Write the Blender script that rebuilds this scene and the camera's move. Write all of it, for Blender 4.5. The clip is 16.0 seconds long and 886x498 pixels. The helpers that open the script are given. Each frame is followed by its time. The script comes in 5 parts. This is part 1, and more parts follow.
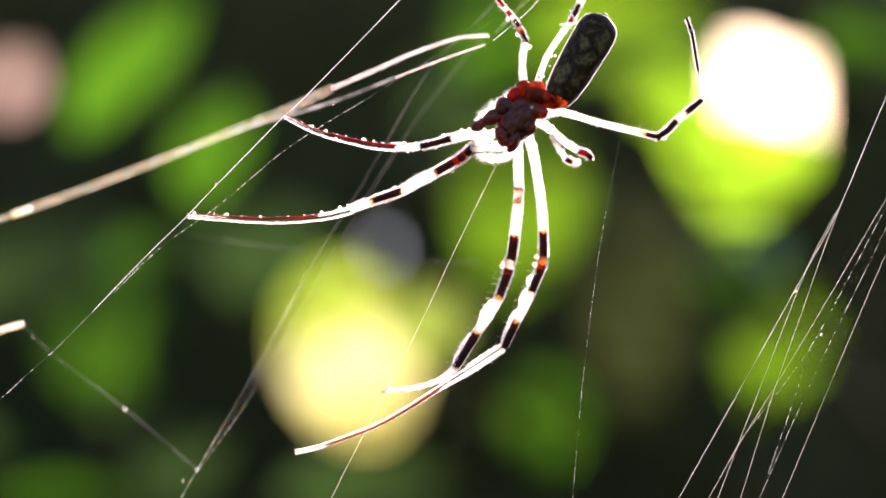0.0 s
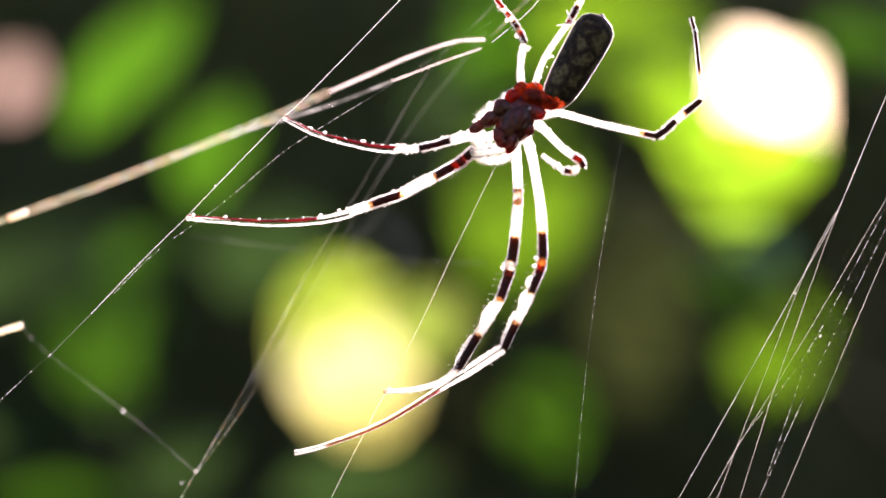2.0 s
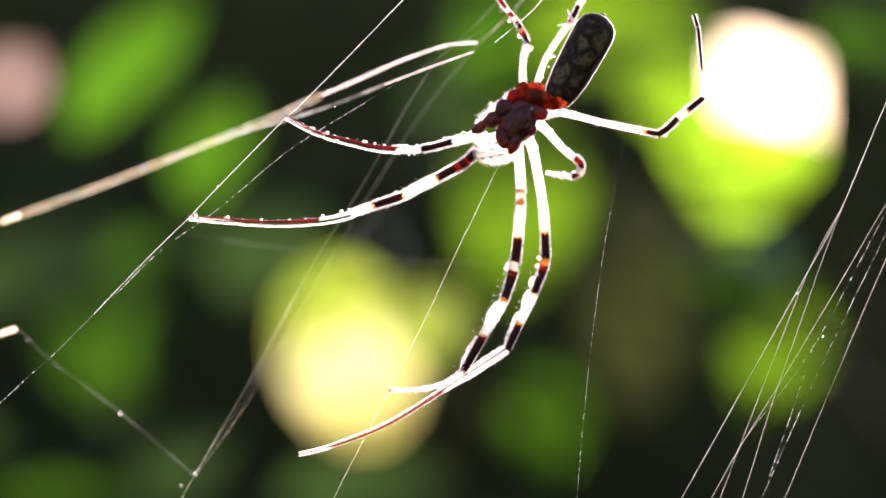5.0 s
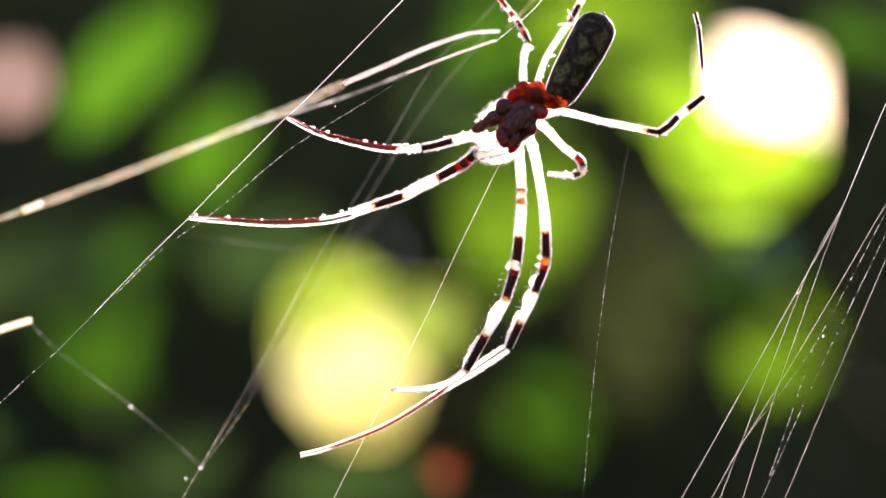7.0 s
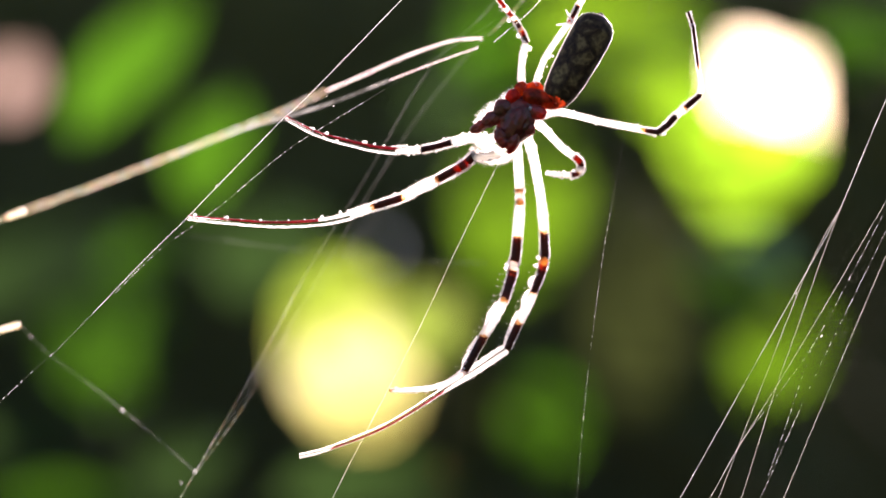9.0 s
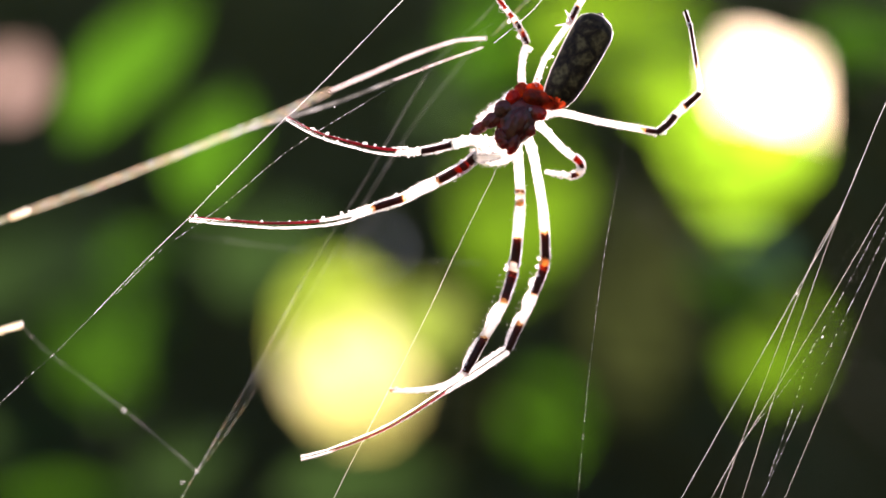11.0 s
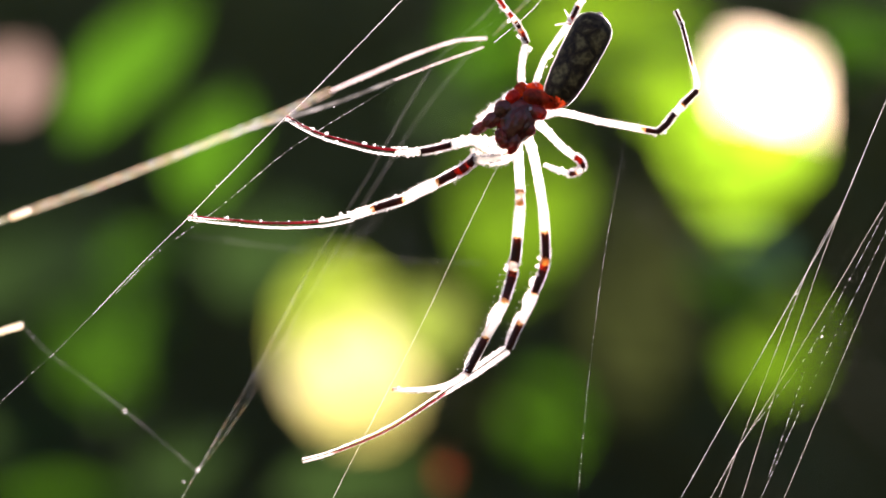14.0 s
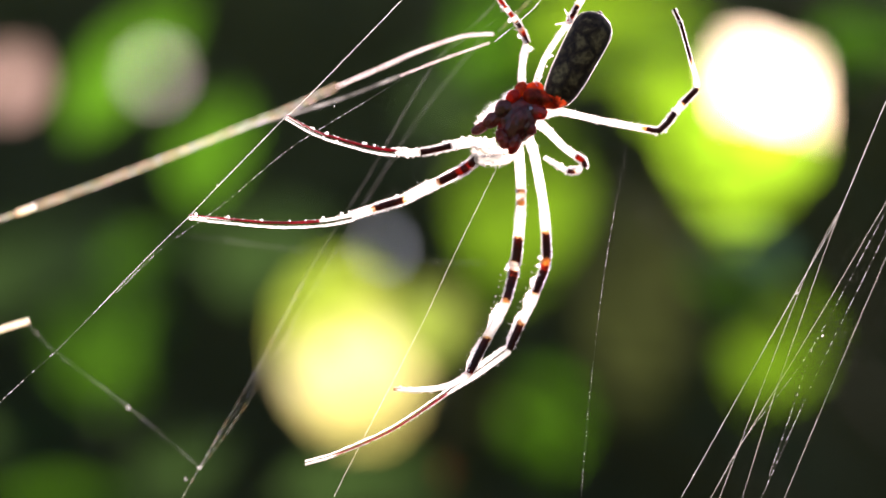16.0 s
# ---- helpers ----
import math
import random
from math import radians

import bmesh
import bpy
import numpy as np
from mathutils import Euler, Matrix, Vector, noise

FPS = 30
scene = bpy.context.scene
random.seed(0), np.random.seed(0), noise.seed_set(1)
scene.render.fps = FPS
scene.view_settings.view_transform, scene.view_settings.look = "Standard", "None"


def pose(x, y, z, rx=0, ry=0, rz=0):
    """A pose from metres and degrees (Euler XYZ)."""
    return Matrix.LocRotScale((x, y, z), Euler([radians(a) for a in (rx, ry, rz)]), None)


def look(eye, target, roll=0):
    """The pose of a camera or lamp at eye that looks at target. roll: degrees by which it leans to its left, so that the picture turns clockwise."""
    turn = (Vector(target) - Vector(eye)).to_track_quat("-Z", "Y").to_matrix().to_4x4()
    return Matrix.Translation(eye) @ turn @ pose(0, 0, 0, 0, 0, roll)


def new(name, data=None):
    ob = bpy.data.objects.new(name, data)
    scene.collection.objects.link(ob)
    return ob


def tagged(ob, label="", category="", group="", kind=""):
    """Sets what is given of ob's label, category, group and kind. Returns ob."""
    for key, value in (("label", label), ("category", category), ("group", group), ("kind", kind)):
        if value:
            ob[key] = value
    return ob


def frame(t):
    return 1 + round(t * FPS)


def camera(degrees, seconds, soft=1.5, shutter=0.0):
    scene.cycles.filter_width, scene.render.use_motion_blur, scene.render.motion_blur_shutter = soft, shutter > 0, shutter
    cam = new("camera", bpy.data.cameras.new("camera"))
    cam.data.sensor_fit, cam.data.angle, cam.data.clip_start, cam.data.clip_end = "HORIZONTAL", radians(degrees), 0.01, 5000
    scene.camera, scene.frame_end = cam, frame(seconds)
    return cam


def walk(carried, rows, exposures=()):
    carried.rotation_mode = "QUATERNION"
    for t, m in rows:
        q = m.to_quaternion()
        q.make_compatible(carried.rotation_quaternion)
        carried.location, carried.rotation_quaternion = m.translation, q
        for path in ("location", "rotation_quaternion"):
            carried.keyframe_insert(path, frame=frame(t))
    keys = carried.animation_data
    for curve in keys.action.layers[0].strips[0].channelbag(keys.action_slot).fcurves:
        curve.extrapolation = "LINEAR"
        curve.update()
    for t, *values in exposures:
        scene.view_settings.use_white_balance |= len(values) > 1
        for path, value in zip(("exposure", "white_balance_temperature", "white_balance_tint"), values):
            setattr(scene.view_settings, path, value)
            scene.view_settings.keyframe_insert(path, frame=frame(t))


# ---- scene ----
# The spider's web hangs in the plane y = 0, its middle 1.5 m above the ground.
HUB = Vector((0.0, 0.0, 1.5))


def mm(x, y, z):
    """A place in metres from millimetres off the middle of the web."""
    return HUB + Vector((x, y, z)) * 0.001


# ---- camera: stands still before the web, focused on the spider ----
cam = camera(30, 16.0, soft=1.6)
cam.data.dof.use_dof = True
cam.data.dof.focus_distance = 0.224
cam.data.dof.aperture_fstop = 5.2
cam.data.dof.aperture_blades = 0
STAND = look((0, -0.22, 1.5), (0, 0, 1.5))
walk(cam, [(0, STAND), (16.0, STAND)], exposures=[(0, 2.02, 6850, 30), (16.0, 2.02, 6850, 30)])

# ---- sky and sun: the sun stands behind the hedge, high and to one side ----
TO_SUN = Vector((0.25, 0.93, 0.315)).normalized()
world = bpy.data.worlds.new("sky")
world.use_nodes = True
scene.world = world
sky = world.node_tree.nodes.new("ShaderNodeTexSky")
sky.sky_type, sky.sun_disc = "NISHITA", False
sky.sun_elevation = math.asin(TO_SUN.z)
sky.sun_rotation = math.atan2(TO_SUN.x, TO_SUN.y)
back = world.node_tree.nodes["Background"]
back.inputs["Strength"].default_value = 0.07
world.node_tree.links.new(sky.outputs["Color"], back.inputs["Color"])
sun_data = bpy.data.lights.new("sun", "SUN")
sun_data.energy, sun_data.angle, sun_data.color = 5.0, radians(0.5), (1.0, 0.95, 0.86)
sun = new("sun", sun_data)
sun.matrix_world = look(TO_SUN * 20, (0, 0, 0))


# ---- materials ----
def nodes_of(name):
    m = bpy.data.materials.new(name)
    m.use_nodes = True
    nt = m.node_tree
    nt.nodes.clear()
    out = nt.nodes.new("ShaderNodeOutputMaterial")
    return m, nt, out


def noise_ramp(nt, scale, stops, detail=4.0, coords="Object", stretch=None):
    """A noise of that scale through a colour ramp."""
    tc = nt.nodes.new("ShaderNodeTexCoord")
    tex = nt.nodes.new("ShaderNodeTexNoise")
    tex.inputs["Scale"].default_value = scale
    tex.inputs["Detail"].default_value = detail
    src = tc.outputs[coords]
    if stretch:
        mp = nt.nodes.new("ShaderNodeMapping")
        mp.inputs["Scale"].default_value = stretch
        nt.links.new(src, mp.inputs["Vector"])
        src = mp.outputs["Vector"]
    nt.links.new(src, tex.inputs["Vector"])
    ramp = nt.nodes.new("ShaderNodeValToRGB")
    els = ramp.color_ramp.elements
    while len(els) < len(stops):
        els.new(0.5)
    for e, (p, c) in zip(els, stops):
        e.position, e.color = p, (*c, 1)
    nt.links.new(tex.outputs["Fac"], ramp.inputs["Fac"])
    return tex, ramp


def see_through(name, front, through_col, share, rough=0.4, scale=300, spread=0.25, bump=0.0, spec=0.5, clear=0.0):
    """A thin skin or leaf: it reflects one colour and lets another through; clear: the share of light that passes straight."""
    m, nt, out = nodes_of(name)
    lo = [c * (1 - spread) for c in front]
    hi = [min(1, c * (1 + spread)) for c in front]
    tex, ramp = noise_ramp(nt, scale, [(0.3, lo), (0.7, hi)])
    lo2 = [c * (1 - spread) for c in through_col]
    hi2 = [min(1, c * (1 + spread)) for c in through_col]
    tex2, ramp2 = noise_ramp(nt, scale * 0.3, [(0.3, lo2), (0.7, hi2)])
    p = nt.nodes.new("ShaderNodeBsdfPrincipled")
    p.inputs["Roughness"].default_value = rough
    p.inputs["Specular IOR Level"].default_value = spec
    nt.links.new(ramp.outputs["Color"], p.inputs["Base Color"])
    tl = nt.nodes.new("ShaderNodeBsdfTranslucent")
    nt.links.new(ramp2.outputs["Color"], tl.inputs["Color"])
    mix = nt.nodes.new("ShaderNodeMixShader")
    mix.inputs["Fac"].default_value = share
    nt.links.new(p.outputs["BSDF"], mix.inputs[1])
    nt.links.new(tl.outputs["BSDF"], mix.inputs[2])
    if bump:
        b = nt.nodes.new("ShaderNodeBump")
        b.inputs["Strength"].default_value = bump
        b.inputs["Distance"].default_value = 0.0002
        nt.links.new(tex.outputs["Fac"], b.inputs["Height"])
        nt.links.new(b.outputs["Normal"], p.inputs["Normal"])
    if clear:
        tr = nt.nodes.new("ShaderNodeBsdfTransparent")
        nt.links.new(ramp2.outputs["Color"], tr.inputs["Color"])
        mix2 = nt.nodes.new("ShaderNodeMixShader")
        mix2.inputs["Fac"].default_value = clear
        nt.links.new(mix.outputs["Shader"], mix2.inputs[1])
        nt.links.new(tr.outputs["BSDF"], mix2.inputs[2])
        mix = mix2
    nt.links.new(mix.outputs["Shader"], out.inputs["Surface"])
    return m


def solid(name, stops, scale, rough=0.6, bump=0.3, dist=0.0005, detail=6.0, stretch=None, spec=0.5):
    m, nt, out = nodes_of(name)
    tex, ramp = noise_ramp(nt, scale, stops, detail, stretch=stretch)
    p = nt.nodes.new("ShaderNodeBsdfPrincipled")
    p.inputs["Roughness"].default_value = rough
    p.inputs["Specular IOR Level"].default_value = spec
    b = nt.nodes.new("ShaderNodeBump")
    b.inputs["Strength"].default_value, b.inputs["Distance"].default_value = bump, dist
    nt.links.new(tex.outputs["Fac"], b.inputs["Height"])
    nt.links.new(ramp.outputs["Color"], p.inputs["Base Color"])
    nt.links.new(b.outputs["Normal"], p.inputs["Normal"])
    nt.links.new(p.outputs["BSDF"], out.inputs["Surface"])
    return m


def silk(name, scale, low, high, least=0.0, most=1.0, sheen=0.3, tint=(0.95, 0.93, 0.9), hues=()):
    """Silk with glints and faded stretches painted by noise in its opacity; hues: painted colours of split light."""
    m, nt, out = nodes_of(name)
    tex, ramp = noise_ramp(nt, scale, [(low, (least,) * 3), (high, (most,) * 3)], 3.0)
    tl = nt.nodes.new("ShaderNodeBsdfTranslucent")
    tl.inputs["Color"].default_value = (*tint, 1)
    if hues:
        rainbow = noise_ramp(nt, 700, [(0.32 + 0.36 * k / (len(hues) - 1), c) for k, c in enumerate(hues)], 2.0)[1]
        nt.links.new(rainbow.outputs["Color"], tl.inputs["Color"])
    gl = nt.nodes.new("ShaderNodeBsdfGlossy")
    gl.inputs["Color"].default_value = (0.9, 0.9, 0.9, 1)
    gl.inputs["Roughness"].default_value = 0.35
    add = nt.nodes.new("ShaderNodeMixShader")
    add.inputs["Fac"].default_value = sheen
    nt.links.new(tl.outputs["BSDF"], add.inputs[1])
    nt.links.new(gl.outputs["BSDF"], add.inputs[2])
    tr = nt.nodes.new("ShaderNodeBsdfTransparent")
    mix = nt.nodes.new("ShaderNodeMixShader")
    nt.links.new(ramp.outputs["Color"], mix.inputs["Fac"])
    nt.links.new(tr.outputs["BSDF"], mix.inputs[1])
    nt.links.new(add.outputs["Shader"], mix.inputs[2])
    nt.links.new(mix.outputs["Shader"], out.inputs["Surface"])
    return m


PALE = see_through("pale_chitin", (0.8, 0.74, 0.66), (1.0, 0.95, 0.9), 0.8, 0.3, 1500, 0.08, clear=0.35)
BLACK = see_through("black_chitin", (0.030, 0.011, 0.007), (0.18, 0.014, 0.006), 0.25, 0.45, 1200, 0.4, 0.3, spec=0.2)
RED = see_through("red_chitin", (0.19, 0.02, 0.008), (0.7, 0.06, 0.014), 0.55, 0.4, 3200, 0.8, 0.3, spec=0.4, clear=0.04)
AMBER = see_through("amber_chitin", (0.34, 0.16, 0.07), (1.0, 0.45, 0.17), 0.75, 0.4, 900, 0.4, 0.3, clear=0.12)
TAN = see_through("tan_chitin", (0.5, 0.33, 0.2), (1.0, 0.46, 0.2), 0.7, 0.4, 2600, 0.5, 0.3, clear=0.06)
MAROON = see_through("maroon_chitin", (0.12, 0.020, 0.016), (0.8, 0.05, 0.015), 0.36, 0.28, 1500, 0.7, 0.12, spec=0.6)
UMBER = see_through("umber_chitin", (0.085, 0.024, 0.017), (0.7, 0.06, 0.018), 0.17, 0.3, 1500, 0.8, 0.15, spec=0.5)
EMBER = see_through("orange_red_chitin", (0.22, 0.035, 0.012), (1.0, 0.13, 0.02), 0.65, 0.35, 1700, 0.9, 1.0, spec=0.5, clear=0.11)
ROSE = see_through("rosy_chitin", (0.22, 0.03, 0.04), (0.55, 0.06, 0.09), 0.5, 0.35, 1500, 0.3)
HAIR = silk("pale_hair", 900, 0.3, 0.6, 0.45, 0.7, 0.3, (1.0, 0.96, 0.93))
SILK = silk("silk", 1500, 0.38, 0.58, 0.6, tint=(1.0, 0.95, 0.86))
DOWN = silk("pale_down", 5200, 0.35, 0.55, 0.55, 1.0, 0.08, (1.0, 0.93, 0.91))
# the silks below differ in how much glint is painted along them
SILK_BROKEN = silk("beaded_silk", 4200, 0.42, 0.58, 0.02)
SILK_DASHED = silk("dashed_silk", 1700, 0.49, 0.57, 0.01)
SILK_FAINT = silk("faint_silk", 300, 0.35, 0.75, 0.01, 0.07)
SILK_DIM = silk("dim_silk", 300, 0.35, 0.75, 0.02, 0.16)
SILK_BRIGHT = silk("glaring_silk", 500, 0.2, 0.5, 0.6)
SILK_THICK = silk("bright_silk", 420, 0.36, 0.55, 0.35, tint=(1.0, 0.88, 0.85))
SPLIT = ((1.0, 0.45, 0.55), (1.0, 0.92, 0.84), (1.0, 0.60, 0.25), (0.66, 0.95, 0.62), (1.0, 0.90, 0.80), (0.85, 0.70, 1.0))
SILK_CORD = silk("corded_silk", 900, 0.40, 0.60, 0.05, 0.22, hues=SPLIT)
SILK_SOFT = silk("soft_silk", 1300, 0.40, 0.60, 0.02, 0.095, hues=SPLIT)
SILK_STUB = silk("amber_glint_silk", 500, 0.25, 0.5, 0.35, 0.9, hues=((1.0, 0.62, 0.35), (1.0, 0.93, 0.75), (1.0, 0.90, 0.55)))
LEAF = see_through("green_leaf", (0.045, 0.08, 0.012), (0.062, 0.20, 0.008), 0.6, 0.6, 60, 0.25, 0.2, spec=0.08)
MIDGREEN = see_through("mid_green_leaf", (0.05, 0.10, 0.014), (0.14, 0.31, 0.010), 0.6, 0.5, 45, 0.22, 0.2, spec=0.1)
FRESH = see_through("fresh_leaf", (0.06, 0.12, 0.015), (0.24, 0.49, 0.016), 0.65, 0.45, 40, 0.2, 0.2, spec=0.1)
YOUNG = see_through("young_leaf", (0.12, 0.16, 0.05), (0.25, 0.36, 0.055), 0.7, 0.4, 25, 0.25, 0.2, spec=0.1)
# dim leaf colour that stands for the haze behind the web
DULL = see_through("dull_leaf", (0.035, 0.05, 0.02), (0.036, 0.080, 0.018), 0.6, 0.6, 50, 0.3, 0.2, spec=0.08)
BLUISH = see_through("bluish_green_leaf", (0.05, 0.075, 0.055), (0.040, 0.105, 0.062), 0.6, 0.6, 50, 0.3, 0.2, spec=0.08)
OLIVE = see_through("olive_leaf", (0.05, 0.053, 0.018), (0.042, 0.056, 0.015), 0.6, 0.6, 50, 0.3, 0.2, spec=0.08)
DRY = see_through("dry_leaf", (0.3, 0.2, 0.17), (0.34, 0.24, 0.20), 0.65, 0.6, 60, 0.25, 0.2, spec=0.1)
GLINT = see_through("blue_grey_glint", (0.5, 0.55, 0.6), (0.42, 0.52, 0.62), 0.7, 0.5, 300, 0.15, 0.2)
RUST = see_through("rusty_leaf", (0.16, 0.04, 0.02), (0.31, 0.062, 0.024), 0.6, 0.6, 90, 0.3, 0.2)
HEDGE = solid("hedge_leaves", [(0.3, (0.026, 0.031, 0.010)), (0.7, (0.080, 0.094, 0.026))], 9, 0.6, 0.2, spec=0.25)
BARK = solid("bark", [(0.3, (0.03, 0.03, 0.010)), (0.7, (0.085, 0.08, 0.03))], 40, 0.95, 0.8, 0.004, stretch=(1, 1, 0.25), spec=0.1)
SOIL = solid("soil_and_litter", [(0.3, (0.035, 0.028, 0.018)), (0.55, (0.08, 0.065, 0.04)), (0.7, (0.05, 0.08, 0.025))], 7, 0.95, 0.8, 0.02)


def turning_leaf():
    """A young leaf that yellows from its tip, still green at the stalk; a bright core is painted mid-blade."""
    m, nt, out = nodes_of("turning_leaf")
    tc = nt.nodes.new("ShaderNodeTexCoord")
    sep = nt.nodes.new("ShaderNodeSeparateXYZ")
    nt.links.new(tc.outputs["Object"], sep.inputs["Vector"])
    tex = nt.nodes.new("ShaderNodeTexNoise")
    tex.inputs["Scale"].default_value = 40
    nt.links.new(tc.outputs["Object"], tex.inputs["Vector"])
    wav = nt.nodes.new("ShaderNodeMath")
    wav.operation = "MULTIPLY_ADD"
    wav.inputs[1].default_value = 0.03
    nt.links.new(tex.outputs["Fac"], wav.inputs[0])
    nt.links.new(sep.outputs["X"], wav.inputs[2])
    span = nt.nodes.new("ShaderNodeMapRange")
    span.inputs["From Min"].default_value, span.inputs["From Max"].default_value = -0.033, 0.062
    nt.links.new(wav.outputs["Value"], span.inputs["Value"])
    colours = []
    # the pale stop near 0.5 paints the glow of overlapping blurs
    for stops in (((0.0, (0.09, 0.15, 0.03)), (0.5, (0.16, 0.15, 0.06)), (1.0, (0.16, 0.14, 0.05))),
                  ((0.0, (0.15, 0.24, 0.016)), (0.25, (0.21, 0.30, 0.030)), (0.42, (0.34, 0.38, 0.09)), (0.52, (0.66, 0.65, 0.34)), (0.66, (0.42, 0.41, 0.14)), (1.0, (0.38, 0.36, 0.09)))):
        ramp = nt.nodes.new("ShaderNodeValToRGB")
        els = ramp.color_ramp.elements
        while len(els) < len(stops):
            els.new(0.5)
        for e, (p, c) in zip(els, stops):
            e.position, e.color = p, (*c, 1)
        nt.links.new(span.outputs["Result"], ramp.inputs["Fac"])
        colours.append(ramp)
    p = nt.nodes.new("ShaderNodeBsdfPrincipled")
    p.inputs["Roughness"].default_value = 0.4
    p.inputs["Specular IOR Level"].default_value = 0.1
    nt.links.new(colours[0].outputs["Color"], p.inputs["Base Color"])
    tl = nt.nodes.new("ShaderNodeBsdfTranslucent")
    nt.links.new(colours[1].outputs["Color"], tl.inputs["Color"])
    mix = nt.nodes.new("ShaderNodeMixShader")
    mix.inputs["Fac"].default_value = 0.7
    nt.links.new(p.outputs["BSDF"], mix.inputs[1])
    nt.links.new(tl.outputs["BSDF"], mix.inputs[2])
    nt.links.new(mix.outputs["Shader"], out.inputs["Surface"])
    return m


TURNING = turning_leaf()


# ---- ways to build ----
def mesh_of(name, bm, mats):
    me = bpy.data.meshes.new(name)
    bm.normal_update()
    bm.to_mesh(me)
    bm.free()
    for m in mats if isinstance(mats, (list, tuple)) else [mats]:
        me.materials.append(m)
    for poly in me.polygons:
        poly.use_smooth = True
    return me


def part(name, bm, material, parent, label=""):
    ob = new(name, mesh_of(name, bm, material))
    ob.parent = parent
    if label:
        ob["label"] = label
    return ob


def glide(pts, steps):
    """A smooth run through points; each is (Vector, radius, material index)."""
    run = []
    n = len(pts)
    for i in range(n - 1):
        a, b, c, d = (pts[max(i - 1, 0)], pts[i], pts[i + 1], pts[min(i + 2, n - 1)])
        for k in range(steps):
            s = k / steps
            w = (-0.5 * s + s * s - 0.5 * s ** 3, 1 - 2.5 * s * s + 1.5 * s ** 3,
                 0.5 * s + 2 * s * s - 1.5 * s ** 3, -0.5 * s * s + 0.5 * s ** 3)
            p = a[0] * w[0] + b[0] * w[1] + c[0] * w[2] + d[0] * w[3]
            run.append((p, b[1] + (c[1] - b[1]) * s, b[2]))
    run.append((pts[-1][0], pts[-1][1], pts[-1][2]))
    return run


def tube(bm, run, sides=10, cap=True, ragged=False):
    """A round limb along a run, with domed ends."""
    run = list(run)
    if cap:
        d0 = (run[0][0] - run[1][0]).normalized()
        d1 = (run[-1][0] - run[-2][0]).normalized()
        r0, r1 = run[0][1], run[-1][1]
        run = ([(run[0][0] + d0 * r0 * 0.7, r0 * 0.35, run[0][2]), (run[0][0] + d0 * r0 * 0.4, r0 * 0.8, run[0][2])] + run
               + [(run[-1][0] + d1 * r1 * 0.4, r1 * 0.8, run[-1][2]), (run[-1][0] + d1 * r1 * 0.7, r1 * 0.35, run[-1][2])])
    side = None
    last = None
    for i, (p, r, m) in enumerate(run):
        t = (run[min(i + 1, len(run) - 1)][0] - run[max(i - 1, 0)][0]).normalized()
        if side is None:
            side = t.orthogonal().normalized()
        side = (side - t * side.dot(t)).normalized()
        up = t.cross(side)
        ring = [bm.verts.new(p + (side * math.cos(2 * math.pi * k / sides) + up * math.sin(2 * math.pi * k / sides)) * r)
                for k in range(sides)]
        if last:
            for k in range(sides):
                f = bm.faces.new((last[k], last[(k + 1) % sides], ring[(k + 1) % sides], ring[k]))
                j = i - 1
                if ragged:  # ragged edge of a colour band, amber where dark meets pale
                    j = min(max(0, j + round(2.2 * noise.noise(Vector((k * 1.7, run[j][0].x * 3000, run[j][0].z * 3000))))), len(run) - 1)
                    near = {run[q][2] for q in range(max(0, j - 1), min(len(run), j + 2))}
                    f.material_index = 4 if near >= {0, 1} else run[j][2]
                else:
                    f.material_index = run[j][2]
        else:
            bm.faces.new(ring[::-1]).material_index = m
        last = ring
    bm.faces.new(last).material_index = run[-1][2]


def blob(bm, centre, axes, mat=0, u=14, v=9, rough=0.0):
    """A rounded lump; axes are three half-axis vectors."""
    rows = []
    for j in range(1, v):
        th = math.pi * j / v
        row = []
        for i in range(u):
            ph = 2 * math.pi * i / u
            q = Vector((math.sin(th) * math.cos(ph), math.sin(th) * math.sin(ph), math.cos(th)))
            s = 1 + rough * noise.noise(q * 2.3 + centre * 900)
            row.append(bm.verts.new(centre + (axes[0] * q.x + axes[1] * q.y + axes[2] * q.z) * s))
        rows.append(row)
    top, bot = (bm.verts.new(centre + axes[2] * q * (1 + rough * noise.noise(Vector((0, 0, q * 2.3)) + centre * 900))) for q in (1, -1))
    for i in range(u):
        k = (i + 1) % u
        bm.faces.new((top, rows[0][i], rows[0][k])).material_index = mat
        bm.faces.new((bot, rows[-1][k], rows[-1][i])).material_index = mat
        for a, b in zip(rows, rows[1:]):
            bm.faces.new((a[i], b[i], b[k], a[k])).material_index = mat


def bristle(bm, root, tip, r):
    """One fine hair, three-sided and pointed."""
    t = (tip - root).normalized()
    s = t.orthogonal().normalized()
    u = t.cross(s)
    ring = [bm.verts.new(root + (s * math.cos(a) + u * math.sin(a)) * r) for a in (0, 2.094, 4.189)]
    end = bm.verts.new(tip)
    for k in range(3):
        bm.faces.new((ring[k], ring[(k + 1) % 3], end))


# ---- ground and hedges ----
def ground():
    bm = bmesh.new()
    n, size = 60, 60.0
    grid = [[bm.verts.new(((i / n - 0.5) * size, (j / n - 0.5) * size,
                           0.03 * noise.noise(Vector((i * 0.7, j * 0.7, 0))))) for j in range(n + 1)] for i in range(n + 1)]
    for i in range(n):
        for j in range(n):
            bm.faces.new((grid[i][j], grid[i + 1][j], grid[i + 1][j + 1], grid[i][j + 1]))
    ob = new("ground", mesh_of("ground", bm, SOIL))
    tagged(ob, "bare brown garden soil with leaf litter", "ground", kind="structure")


